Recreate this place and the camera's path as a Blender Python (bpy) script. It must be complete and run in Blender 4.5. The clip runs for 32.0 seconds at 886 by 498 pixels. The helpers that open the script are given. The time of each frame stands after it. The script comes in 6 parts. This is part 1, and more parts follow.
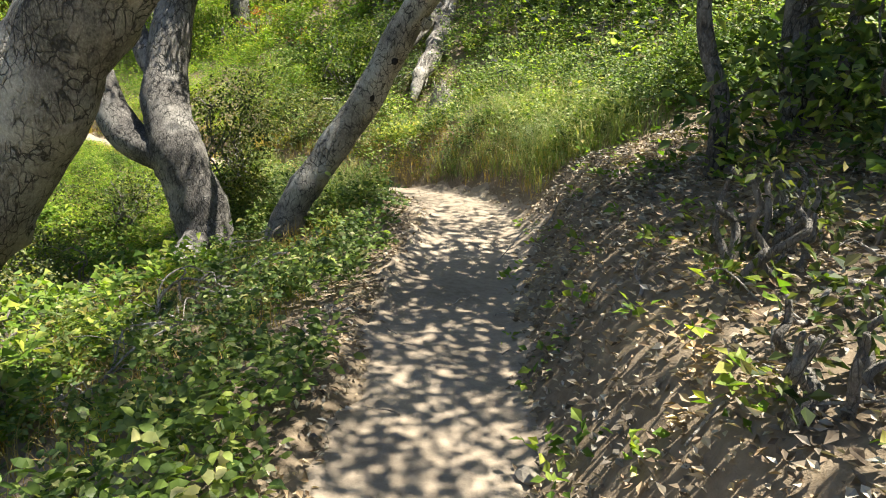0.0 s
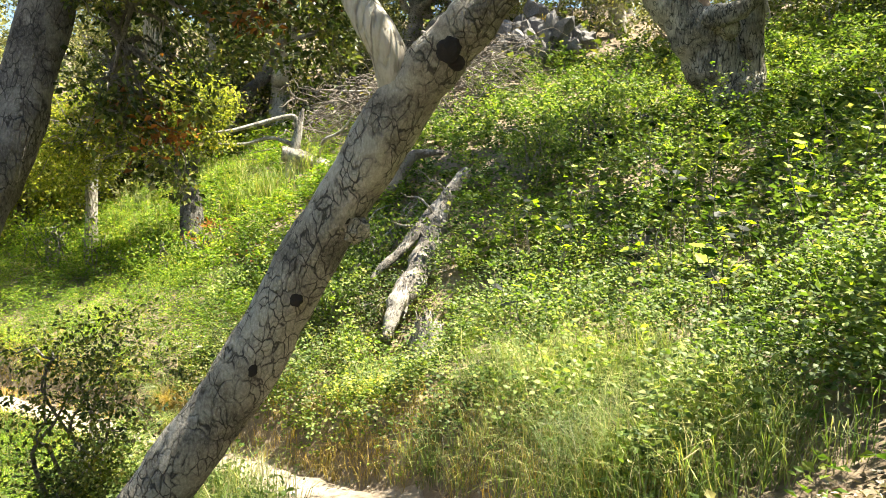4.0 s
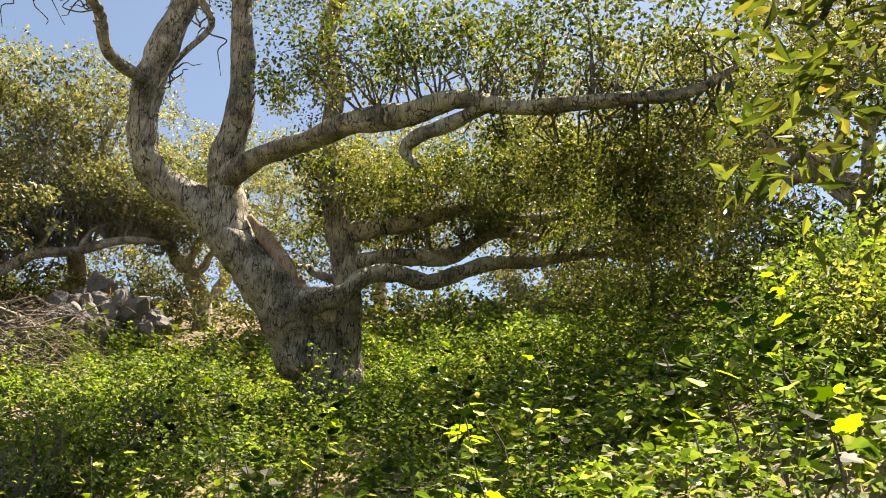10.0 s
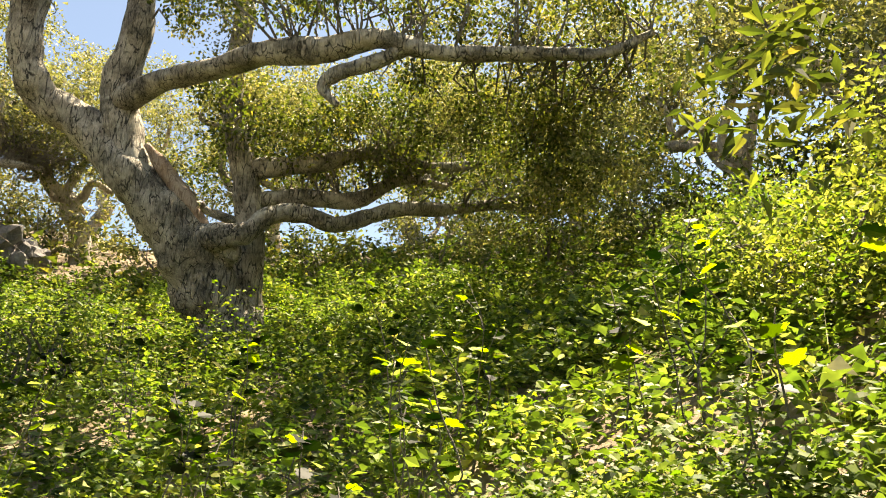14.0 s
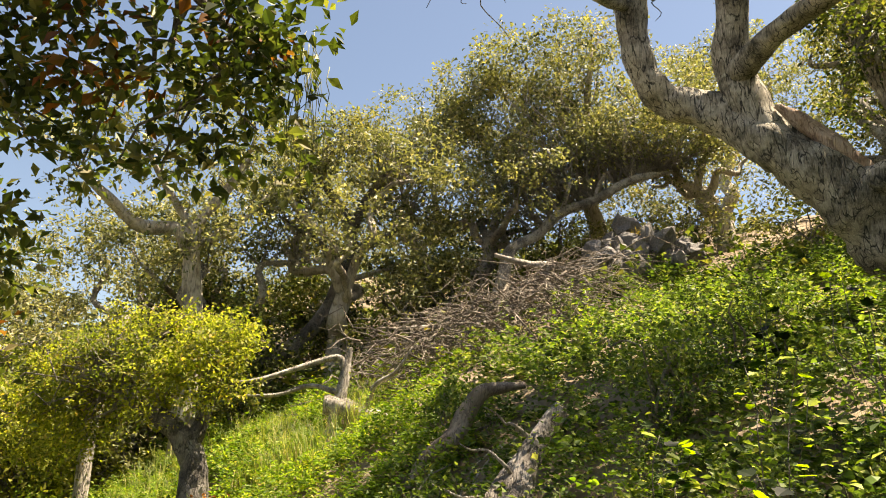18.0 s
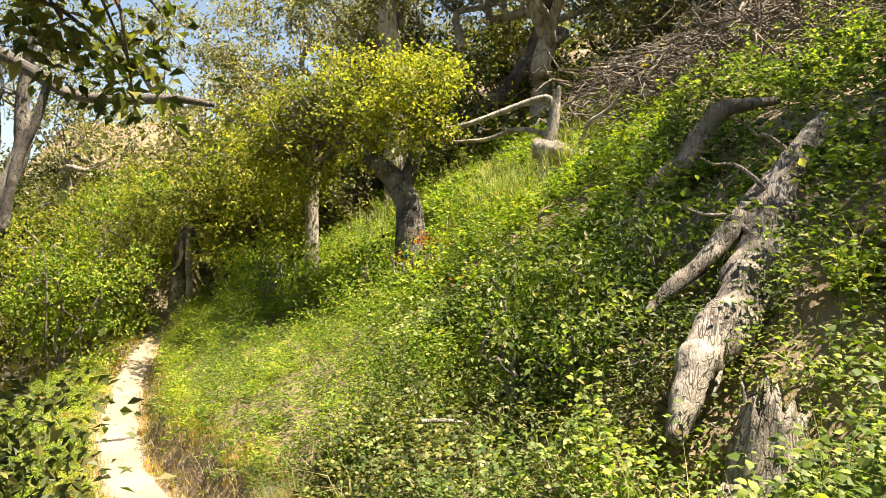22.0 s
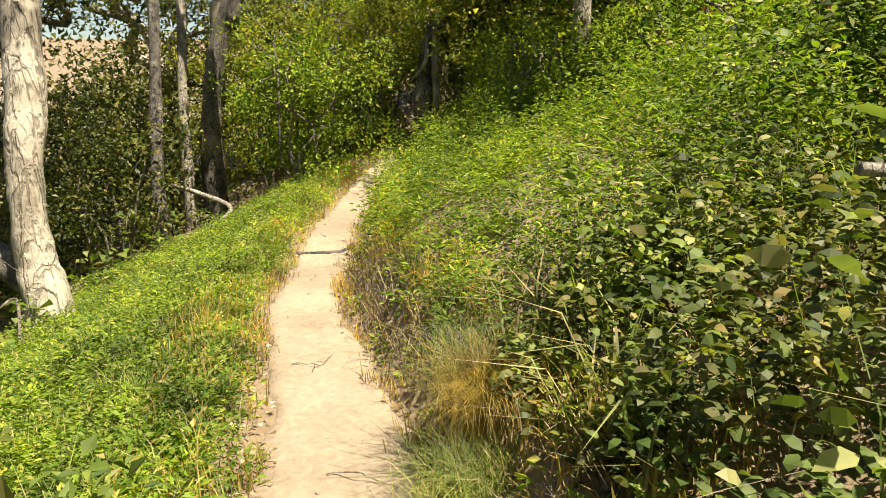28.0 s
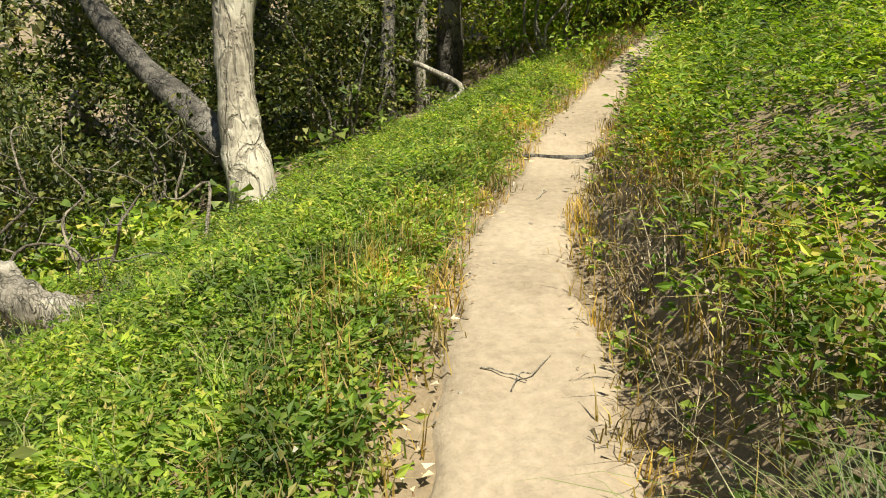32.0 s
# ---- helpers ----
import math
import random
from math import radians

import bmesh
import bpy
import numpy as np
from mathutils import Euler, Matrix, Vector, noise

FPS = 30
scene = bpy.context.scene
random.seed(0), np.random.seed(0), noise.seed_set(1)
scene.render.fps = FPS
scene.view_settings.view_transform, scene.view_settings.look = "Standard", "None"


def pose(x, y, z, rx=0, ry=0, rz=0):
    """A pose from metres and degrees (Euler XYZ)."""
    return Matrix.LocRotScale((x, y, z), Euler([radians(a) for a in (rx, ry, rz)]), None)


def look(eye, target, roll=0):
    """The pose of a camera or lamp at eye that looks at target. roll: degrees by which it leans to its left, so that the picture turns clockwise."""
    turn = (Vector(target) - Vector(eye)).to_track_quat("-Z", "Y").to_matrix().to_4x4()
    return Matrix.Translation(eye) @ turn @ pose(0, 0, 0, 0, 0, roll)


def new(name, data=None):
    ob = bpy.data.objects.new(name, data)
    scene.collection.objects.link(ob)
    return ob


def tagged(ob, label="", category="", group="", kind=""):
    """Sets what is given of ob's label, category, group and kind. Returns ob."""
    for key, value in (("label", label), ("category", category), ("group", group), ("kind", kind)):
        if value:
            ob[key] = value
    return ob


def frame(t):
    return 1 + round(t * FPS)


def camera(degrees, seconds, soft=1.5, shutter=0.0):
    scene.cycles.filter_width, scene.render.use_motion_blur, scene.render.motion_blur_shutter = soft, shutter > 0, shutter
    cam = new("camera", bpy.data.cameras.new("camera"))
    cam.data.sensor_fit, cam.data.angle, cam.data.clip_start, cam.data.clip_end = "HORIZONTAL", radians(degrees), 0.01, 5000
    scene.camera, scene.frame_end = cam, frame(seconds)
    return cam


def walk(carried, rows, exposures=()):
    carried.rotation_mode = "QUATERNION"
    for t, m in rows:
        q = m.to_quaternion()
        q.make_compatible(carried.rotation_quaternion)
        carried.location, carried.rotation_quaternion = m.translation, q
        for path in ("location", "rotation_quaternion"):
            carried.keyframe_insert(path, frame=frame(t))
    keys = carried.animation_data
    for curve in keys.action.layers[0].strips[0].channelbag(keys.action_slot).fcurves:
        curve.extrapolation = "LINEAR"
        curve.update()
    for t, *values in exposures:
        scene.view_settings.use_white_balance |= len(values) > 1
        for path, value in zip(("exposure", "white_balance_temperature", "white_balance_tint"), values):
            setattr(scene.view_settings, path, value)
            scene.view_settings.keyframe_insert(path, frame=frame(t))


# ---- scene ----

cam = camera(64.05, 32.0, 1.0)
PATH = [
    (0, (0.000, -0.000, 1.600), (0.000, 4.682, -0.154), 3.27),
    (0.5, (-0.017, 0.458, 1.598), (-0.009, 5.229, 0.102), 3.08),
    (1, (-0.021, 0.917, 1.582), (-0.013, 5.760, 0.337), 3.03),
    (1.5, (-0.056, 1.386, 1.568), (-0.058, 6.286, 0.574), 2.97),
    (2, (-0.016, 1.832, 1.498), (-0.052, 6.758, 0.640), 2.96),
    (2.5, (-0.008, 2.309, 1.452), (-0.090, 7.244, 0.651), 2.93),
    (3, (-0.024, 2.794, 1.486), (-0.133, 7.746, 0.807), 3.02),
    (3.5, (0.079, 3.203, 1.452), (-0.038, 8.178, 0.965), 3.01),
    (5.5, (0.521, 4.584, 1.211), (0.207, 9.570, 1.428), 0.99),
    (6, (0.520, 4.980, 1.253), (0.186, 9.940, 1.785), 0.99),
    (6.5, (0.552, 5.357, 1.264), (0.212, 10.273, 2.109), 0.81),
    (7, (0.611, 5.653, 1.324), (0.253, 10.535, 2.346), 0.87),
    (7.5, (0.612, 5.897, 1.311), (0.249, 10.740, 2.501), 0.73),
    (8, (0.589, 6.068, 1.349), (0.398, 10.831, 2.858), 0.97),
    (8.5, (0.722, 6.138, 1.367), (1.054, 10.817, 3.096), 0.78),
    (9, (0.766, 6.208, 1.360), (1.808, 10.737, 3.203), 0.97),
    (9.5, (0.857, 6.141, 1.402), (2.608, 10.430, 3.283), 1.08),
    (10, (0.934, 6.174, 1.408), (3.232, 10.171, 3.343), 1.27),
    (10.5, (0.954, 6.179, 1.417), (3.602, 9.936, 3.386), 1.23),
    (11, (0.990, 6.204, 1.431), (3.877, 9.767, 3.424), 1.03),
    (11.5, (0.972, 6.209, 1.424), (4.004, 9.648, 3.419), 0.74),
    (12, (0.964, 6.237, 1.396), (4.062, 9.619, 3.388), 0.48),
    (12.5, (0.935, 6.252, 1.394), (4.057, 9.634, 3.348), 0.84),
    (13, (0.871, 6.289, 1.370), (4.020, 9.691, 3.245), 0.91),
    (13.5, (0.774, 6.317, 1.356), (3.944, 9.775, 3.086), 0.82),
    (14, (0.678, 6.370, 1.334), (3.705, 10.004, 2.955), 0.84),
    (14.5, (0.706, 6.444, 1.371), (3.249, 10.475, 2.886), 1.00),
    (15, (0.715, 6.530, 1.370), (2.475, 10.980, 2.819), 0.90),
    (15.5, (0.728, 6.680, 1.394), (1.696, 11.373, 2.822), 0.88),
    (17.5, (0.278, 6.814, 1.310), (-0.232, 11.570, 2.766), 0.36),
    (18, (0.283, 6.904, 1.313), (-0.530, 11.617, 2.772), 0.38),
    (18.5, (0.269, 6.949, 1.295), (-0.779, 11.618, 2.746), 0.41),
    (19, (0.246, 6.980, 1.290), (-1.013, 11.613, 2.688), 0.48),
    (19.5, (0.195, 7.070, 1.240), (-1.259, 11.673, 2.542), 0.39),
    (20, (0.142, 7.119, 1.189), (-1.454, 11.720, 2.324), 0.41),
    (20.5, (0.136, 7.262, 1.131), (-1.584, 11.875, 2.005), 0.18),
    (21, (0.082, 7.399, 1.057), (-1.810, 11.992, 1.628), 0.16),
    (21.5, (-0.008, 7.535, 0.959), (-2.068, 12.087, 1.147), 0.34),
    (22, (-0.098, 7.706, 0.884), (-2.271, 12.208, 0.789), 0.15),
    (22.5, (-0.166, 7.924, 0.778), (-2.372, 12.401, 0.480), 0.15),
    (23, (-0.299, 8.138, 0.690), (-2.540, 12.582, 0.209), 0.11),
    (23.5, (-0.456, 8.363, 0.615), (-2.723, 12.783, 0.044), 0.06),
    (24, (-0.567, 8.590, 0.514), (-2.867, 12.989, -0.080), 0.23),
    (24.5, (-0.714, 8.831, 0.420), (-3.124, 13.167, -0.204), 0.16),
    (26.5, (-1.135, 9.579, 0.142), (-4.242, 13.438, -0.529), -0.13),
    (27, (-1.343, 9.741, 0.013), (-4.629, 13.440, -0.709), -0.03),
    (27.5, (-1.532, 9.880, -0.044), (-5.004, 13.364, -0.942), -0.21),
    (28, (-1.613, 10.041, -0.098), (-5.243, 13.308, -1.167), -0.52),
    (28.5, (-1.766, 10.144, -0.139), (-5.542, 13.189, -1.351), -0.36),
    (29, (-1.937, 10.234, -0.194), (-5.862, 13.031, -1.526), -0.19),
    (29.5, (-2.030, 10.346, -0.241), (-6.094, 12.873, -1.690), -0.25),
    (30, (-2.154, 10.443, -0.277), (-6.390, 12.574, -1.864), -0.62),
    (30.5, (-2.357, 10.539, -0.295), (-6.656, 12.428, -2.013), -0.59),
    (31, (-2.494, 10.671, -0.312), (-6.809, 12.471, -2.084), -0.93),
    (31.5, (-2.670, 10.817, -0.274), (-6.976, 12.586, -2.098), -0.60),
    (32, (-2.922, 10.907, -0.288), (-7.231, 12.656, -2.126), -0.45),
]
walk(cam, [(t, look(eye, target, roll)) for t, eye, target, roll in PATH], [(0, 1.82, 6450, 6), (1, 2.4, 6700, 6), (3, 2.4, 6800, 6), (6, 2.35, 7000, 5), (9, 1.9, 7500, 11), (13, 2.1, 8300, 10), (15, 2.3, 8200, 11), (19, 1.85, 8100, 13), (22, 1.95, 7700, 12), (24, 1.75, 7600, 11), (27, 1.45, 7800, 10), (30, 1.05, 7100, 1), (32, 0.98, 7000, 0)])

# ---- light ----
SUN_AZ, SUN_EL = radians(75), radians(68)
world = bpy.data.worlds.new("sky")
scene.world = world
world.use_nodes = True
wn = world.node_tree.nodes
sky = wn.new("ShaderNodeTexSky")
sky.sky_type, sky.sun_disc, sky.sun_elevation, sky.sun_rotation = "NISHITA", False, SUN_EL, SUN_AZ
sky.air_density, sky.dust_density, sky.ozone_density = 1.0, 0.6, 1.5
wn["Background"].inputs["Strength"].default_value = 0.058
world.node_tree.links.new(sky.outputs[0], wn["Background"].inputs["Color"])
sun = new("sun", bpy.data.lights.new("sun", "SUN"))
sun.data.energy, sun.data.angle, sun.data.color = 5.0, radians(0.53), (1.0, 0.94, 0.83)
sun_way = Vector((math.sin(SUN_AZ) * math.cos(SUN_EL), math.cos(SUN_AZ) * math.cos(SUN_EL), math.sin(SUN_EL)))
sun.matrix_world = look(sun_way * 60, (0, 0, 0))

rng = np.random.default_rng(7)


# ---- materials ----
def mat_base(name, rough=0.8):
    m = bpy.data.materials.new(name)
    m.use_nodes = True
    nt = m.node_tree
    return m, nt, nt.nodes["Principled BSDF"]


def node(nt, kind, **inputs):
    n = nt.nodes.new(kind)
    for k, v in inputs.items():
        n.inputs[k.replace("_", " ")].default_value = v
    return n


def ramp(nt, fac, stops):
    r = nt.nodes.new("ShaderNodeValToRGB")
    while len(r.color_ramp.elements) < len(stops):
        r.color_ramp.elements.new(0.5)
    for e, (p, c) in zip(r.color_ramp.elements, stops):
        e.position, e.color = p, (*c, 1)
    nt.links.new(fac, r.inputs["Fac"])
    return r.outputs["Color"]


def mixc(nt, fac, a, b, blend="MIX"):
    n = nt.nodes.new("ShaderNodeMix")
    n.data_type, n.blend_type = "RGBA", blend
    for sock, v in ((n.inputs["Factor"], fac), (n.inputs["A"], a), (n.inputs["B"], b)):
        if hasattr(v, "links"):
            nt.links.new(v, sock)
        else:
            sock.default_value = v if not isinstance(v, tuple) else (*v, 1)
    return n.outputs["Result"]


def coords(nt, stretch=(1, 1, 1), tilt=None):
    c = nt.nodes.new("ShaderNodeTexCoord")
    m = node(nt, "ShaderNodeMapping", Scale=stretch)
    if tilt:
        t = nt.nodes.new("ShaderNodeVectorRotate")
        t.rotation_type = "EULER_XYZ"
        t.inputs["Rotation"].default_value = tilt
        nt.links.new(c.outputs["Object"], t.inputs["Vector"])
        nt.links.new(t.outputs["Vector"], m.inputs["Vector"])
    else:
        nt.links.new(c.outputs["Object"], m.inputs["Vector"])
    return m.outputs["Vector"]


def noise_tex(nt, vec, scale, detail=4.0, rough=0.6):
    n = node(nt, "ShaderNodeTexNoise", Scale=scale, Detail=detail, Roughness=rough)
    nt.links.new(vec, n.inputs["Vector"])
    return n.outputs["Fac"]


def bump(nt, bsdf, height, strength, distance):
    b = node(nt, "ShaderNodeBump", Strength=strength, Distance=distance)
    nt.links.new(height, b.inputs["Height"])
    nt.links.new(b.outputs["Normal"], bsdf.inputs["Normal"])


def leaf_mat(name, stops, glow=0.4, gloss=0.55, through_tint=(1.3, 1.45, 0.5)):
    """Leaf: colour varies leaf by leaf and in patches, with lit and dark clumps painted in; light passes through."""
    m, nt, b = mat_base(name)
    g = nt.nodes.new("ShaderNodeNewGeometry")
    col = ramp(nt, g.outputs["Random Per Island"], stops)
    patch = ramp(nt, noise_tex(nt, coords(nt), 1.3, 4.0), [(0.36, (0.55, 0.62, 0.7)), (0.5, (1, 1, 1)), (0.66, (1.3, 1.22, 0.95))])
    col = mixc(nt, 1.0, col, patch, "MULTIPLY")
    # lit and dark clumps put into the colour as a finer mottle
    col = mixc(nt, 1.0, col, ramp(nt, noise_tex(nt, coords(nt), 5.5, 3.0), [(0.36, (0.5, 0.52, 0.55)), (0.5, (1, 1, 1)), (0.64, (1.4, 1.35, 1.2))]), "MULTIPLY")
    nt.links.new(col, b.inputs["Base Color"])
    b.inputs["Roughness"].default_value = gloss
    b.inputs["Specular IOR Level"].default_value = 0.3
    t = nt.nodes.new("ShaderNodeBsdfTranslucent")
    tc = mixc(nt, 1.0, col, through_tint, "MULTIPLY")
    nt.links.new(tc, t.inputs["Color"])
    mx = nt.nodes.new("ShaderNodeMixShader")
    mx.inputs["Fac"].default_value = glow
    nt.links.new(b.outputs[0], mx.inputs[1])
    nt.links.new(t.outputs[0], mx.inputs[2])
    nt.links.new(mx.outputs[0], nt.nodes["Material Output"].inputs["Surface"])
    return m


def bark_mat(name, dark, mid, pale, scale=16.0, pale_at=0.55, crack=0.9, long=0.45, tilt=None):
    """Bark: pale lichened plates between dark, mostly upright cracks, with moss-dark blotches."""
    m, nt, b = mat_base(name)
    v = coords(nt, (1, 1, long), tilt)
    plain = coords(nt)
    big = noise_tex(nt, plain, 2.3, 5.0, 0.65)
    blot = noise_tex(nt, plain, 7.0, 4.0, 0.6)
    fine = noise_tex(nt, v, scale * 5, 8.0, 0.75)
    nz = node(nt, "ShaderNodeTexNoise", Scale=scale * 0.7, Detail=5.0)
    nt.links.new(v, nz.inputs["Vector"])
    warp = nt.nodes.new("ShaderNodeVectorMath")
    warp.operation = "MULTIPLY_ADD"
    nt.links.new(nz.outputs["Color"], warp.inputs[0])
    warp.inputs[1].default_value = (0.11, 0.11, 0.11)
    nt.links.new(v, warp.inputs[2])
    vor = node(nt, "ShaderNodeTexVoronoi", Scale=scale * 2.1)
    vor.feature = "DISTANCE_TO_EDGE"
    nt.links.new(warp.outputs[0], vor.inputs["Vector"])
    small = ramp(nt, vor.outputs["Distance"], [(0.0, (0.55, 0.55, 0.55)), (0.1, (1, 1, 1))])
    nz2 = node(nt, "ShaderNodeTexNoise", Scale=6.0, Detail=4.0)
    nt.links.new(v, nz2.inputs["Vector"])
    warp2 = nt.nodes.new("ShaderNodeVectorMath")
    warp2.operation = "MULTIPLY_ADD"
    nt.links.new(nz2.outputs["Color"], warp2.inputs[0])
    warp2.inputs[1].default_value = (0.16, 0.16, 0.16)
    nt.links.new(v, warp2.inputs[2])
    plate = node(nt, "ShaderNodeTexVoronoi", Scale=scale * 1.15)
    plate.feature = "DISTANCE_TO_EDGE"
    nt.links.new(warp2.outputs[0], plate.inputs["Vector"])
    wide = ramp(nt, plate.outputs["Distance"], [(0.02, (0, 0, 0)), (0.07, (1, 1, 1))])
    cr = mixc(nt, 1.0, wide, small, "MULTIPLY")
    gate = ramp(nt, blot, [(0.38, (0.0, 0.0, 0.0)), (0.52, (1, 1, 1))])
    cr = mixc(nt, gate, (1, 1, 1), cr)
    base = ramp(nt, big, [(0.40, dark), (0.47, mid), (pale_at + 0.03, pale)])
    base = mixc(nt, 0.5, base, ramp(nt, fine, [(0.30, dark), (0.5, mid), (0.68, pale)]))
    base = mixc(nt, ramp(nt, blot, [(0.60, (0, 0, 0)), (0.74, (0.8, 0.8, 0.8))]), base, pale)
    lit = mixc(nt, cr, mixc(nt, crack, base, dark), base)
    nt.links.new(lit, b.inputs["Base Color"])
    b.inputs["Roughness"].default_value = 0.9
    hh = mixc(nt, 0.4, cr, fine)
    bump(nt, b, hh, 1.0, 0.025)
    return m


def ground_mat(name, stops, bump_d=0.02):
    m, nt, b = mat_base(name)
    v = coords(nt)
    big = noise_tex(nt, v, 1.3, 4.0)
    fine = noise_tex(nt, v, 22.0, 6.0, 0.7)
    col = mixc(nt, 0.5, ramp(nt, big, stops), ramp(nt, fine, stops))
    nt.links.new(col, b.inputs["Base Color"])
    b.inputs["Roughness"].default_value = 0.95
    bump(nt, b, fine, 0.8, bump_d)
    return m


SOIL = ground_mat("soil", [(0.3, (0.11, 0.078, 0.048)), (0.5, (0.21, 0.155, 0.10)), (0.7, (0.32, 0.25, 0.17))])
DIRT = ground_mat("trail_dirt", [(0.3, (0.16, 0.12, 0.083)), (0.5, (0.28, 0.22, 0.16)), (0.72, (0.40, 0.325, 0.245))], 0.012)
STONE = ground_mat("stone", [(0.3, (0.05, 0.048, 0.046)), (0.5, (0.14, 0.13, 0.125)), (0.7, (0.30, 0.28, 0.26))], 0.03)
OAK_BARK = bark_mat("oak_bark", (0.035, 0.03, 0.026), (0.28, 0.245, 0.20), (0.60, 0.55, 0.465), long=0.6)
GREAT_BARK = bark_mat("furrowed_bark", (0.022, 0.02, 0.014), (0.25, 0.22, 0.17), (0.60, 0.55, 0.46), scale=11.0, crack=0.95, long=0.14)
DARK_BARK = bark_mat("dark_bark", (0.022, 0.019, 0.017), (0.115, 0.10, 0.088), (0.38, 0.35, 0.31), pale_at=0.62)
PALE_BARK = bark_mat("pale_bark", (0.10, 0.08, 0.06), (0.42, 0.37, 0.30), (0.58, 0.53, 0.45), scale=7.0, crack=0.6, long=0.12)
DEAD_WOOD = bark_mat("dead_wood", (0.09, 0.075, 0.06), (0.34, 0.30, 0.255), (0.60, 0.55, 0.49), scale=22.0, crack=0.8, long=0.12)
ROTTEN = bark_mat("rotten_wood", (0.06, 0.045, 0.035), (0.23, 0.18, 0.14), (0.44, 0.38, 0.32), scale=22.0, crack=0.6, long=0.12)
LOG_WOOD = bark_mat("log_wood", (0.05, 0.04, 0.034), (0.26, 0.225, 0.19), (0.52, 0.47, 0.41), scale=24.0, crack=0.9, long=0.07, tilt=(0.96, 0.0, 0.0))
BRUSH = bark_mat("dry_brush", (0.08, 0.065, 0.05), (0.25, 0.205, 0.16), (0.46, 0.40, 0.34), scale=40.0)
RAW_WOOD = bark_mat("raw_wood", (0.16, 0.09, 0.055), (0.42, 0.29, 0.20), (0.60, 0.48, 0.38), scale=14.0, crack=0.7, long=0.15)
LOG_UPRIGHT = bark_mat("stump_wood", (0.06, 0.048, 0.038), (0.26, 0.22, 0.18), (0.50, 0.45, 0.39), scale=20.0, crack=0.85, long=0.08)
TWIG = bark_mat("twig", (0.08, 0.07, 0.06), (0.22, 0.19, 0.16), (0.40, 0.37, 0.32), scale=40.0)
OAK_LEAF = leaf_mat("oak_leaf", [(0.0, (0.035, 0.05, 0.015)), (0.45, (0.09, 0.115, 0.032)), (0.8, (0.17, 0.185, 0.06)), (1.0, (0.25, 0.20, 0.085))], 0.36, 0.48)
# oak leaf in a raised colour, so backlit crowns look sunlit
LIT_FAR_LEAF = leaf_mat("oak_leaf_far_lit", [(0.0, (0.09, 0.10, 0.045)), (0.5, (0.21, 0.22, 0.095)), (0.85, (0.32, 0.315, 0.16)), (1.0, (0.42, 0.37, 0.24))], 0.38, through_tint=(1.15, 1.15, 0.6))
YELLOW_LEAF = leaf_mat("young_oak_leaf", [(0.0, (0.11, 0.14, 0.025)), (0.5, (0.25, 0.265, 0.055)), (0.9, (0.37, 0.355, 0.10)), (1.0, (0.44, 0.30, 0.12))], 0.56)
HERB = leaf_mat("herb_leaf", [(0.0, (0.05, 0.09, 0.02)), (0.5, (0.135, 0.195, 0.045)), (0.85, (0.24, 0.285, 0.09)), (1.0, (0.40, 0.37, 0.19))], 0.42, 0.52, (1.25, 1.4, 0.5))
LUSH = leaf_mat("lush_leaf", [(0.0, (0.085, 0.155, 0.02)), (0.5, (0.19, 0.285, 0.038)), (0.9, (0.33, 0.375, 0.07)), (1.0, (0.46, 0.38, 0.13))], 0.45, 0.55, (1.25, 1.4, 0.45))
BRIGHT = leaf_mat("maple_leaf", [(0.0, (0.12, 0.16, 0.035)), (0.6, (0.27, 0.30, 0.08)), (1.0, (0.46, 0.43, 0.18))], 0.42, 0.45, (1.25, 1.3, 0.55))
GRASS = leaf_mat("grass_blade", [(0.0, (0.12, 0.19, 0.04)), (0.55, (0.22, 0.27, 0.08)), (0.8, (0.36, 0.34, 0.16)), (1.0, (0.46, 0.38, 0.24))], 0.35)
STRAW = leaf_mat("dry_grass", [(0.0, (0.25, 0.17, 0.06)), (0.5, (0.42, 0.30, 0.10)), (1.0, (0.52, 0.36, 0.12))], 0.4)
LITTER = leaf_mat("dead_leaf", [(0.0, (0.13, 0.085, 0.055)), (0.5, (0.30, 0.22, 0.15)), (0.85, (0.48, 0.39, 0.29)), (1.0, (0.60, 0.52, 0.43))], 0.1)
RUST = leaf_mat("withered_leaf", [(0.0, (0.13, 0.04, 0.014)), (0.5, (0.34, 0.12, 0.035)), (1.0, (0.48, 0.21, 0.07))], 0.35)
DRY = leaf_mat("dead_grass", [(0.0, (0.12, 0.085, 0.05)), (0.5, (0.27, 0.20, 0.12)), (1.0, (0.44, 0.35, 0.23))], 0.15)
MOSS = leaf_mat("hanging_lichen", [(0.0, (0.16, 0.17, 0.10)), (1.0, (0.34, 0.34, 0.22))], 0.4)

PEBBLE = ground_mat("pebble", [(0.3, (0.16, 0.13, 0.10)), (0.5, (0.26, 0.22, 0.175)), (0.7, (0.36, 0.31, 0.25))], 0.01)
# near-black colour for the shade inside the knot holes
HOLE = ground_mat("hole_shade", [(0.3, (0.008, 0.006, 0.005)), (0.7, (0.03, 0.022, 0.018))])


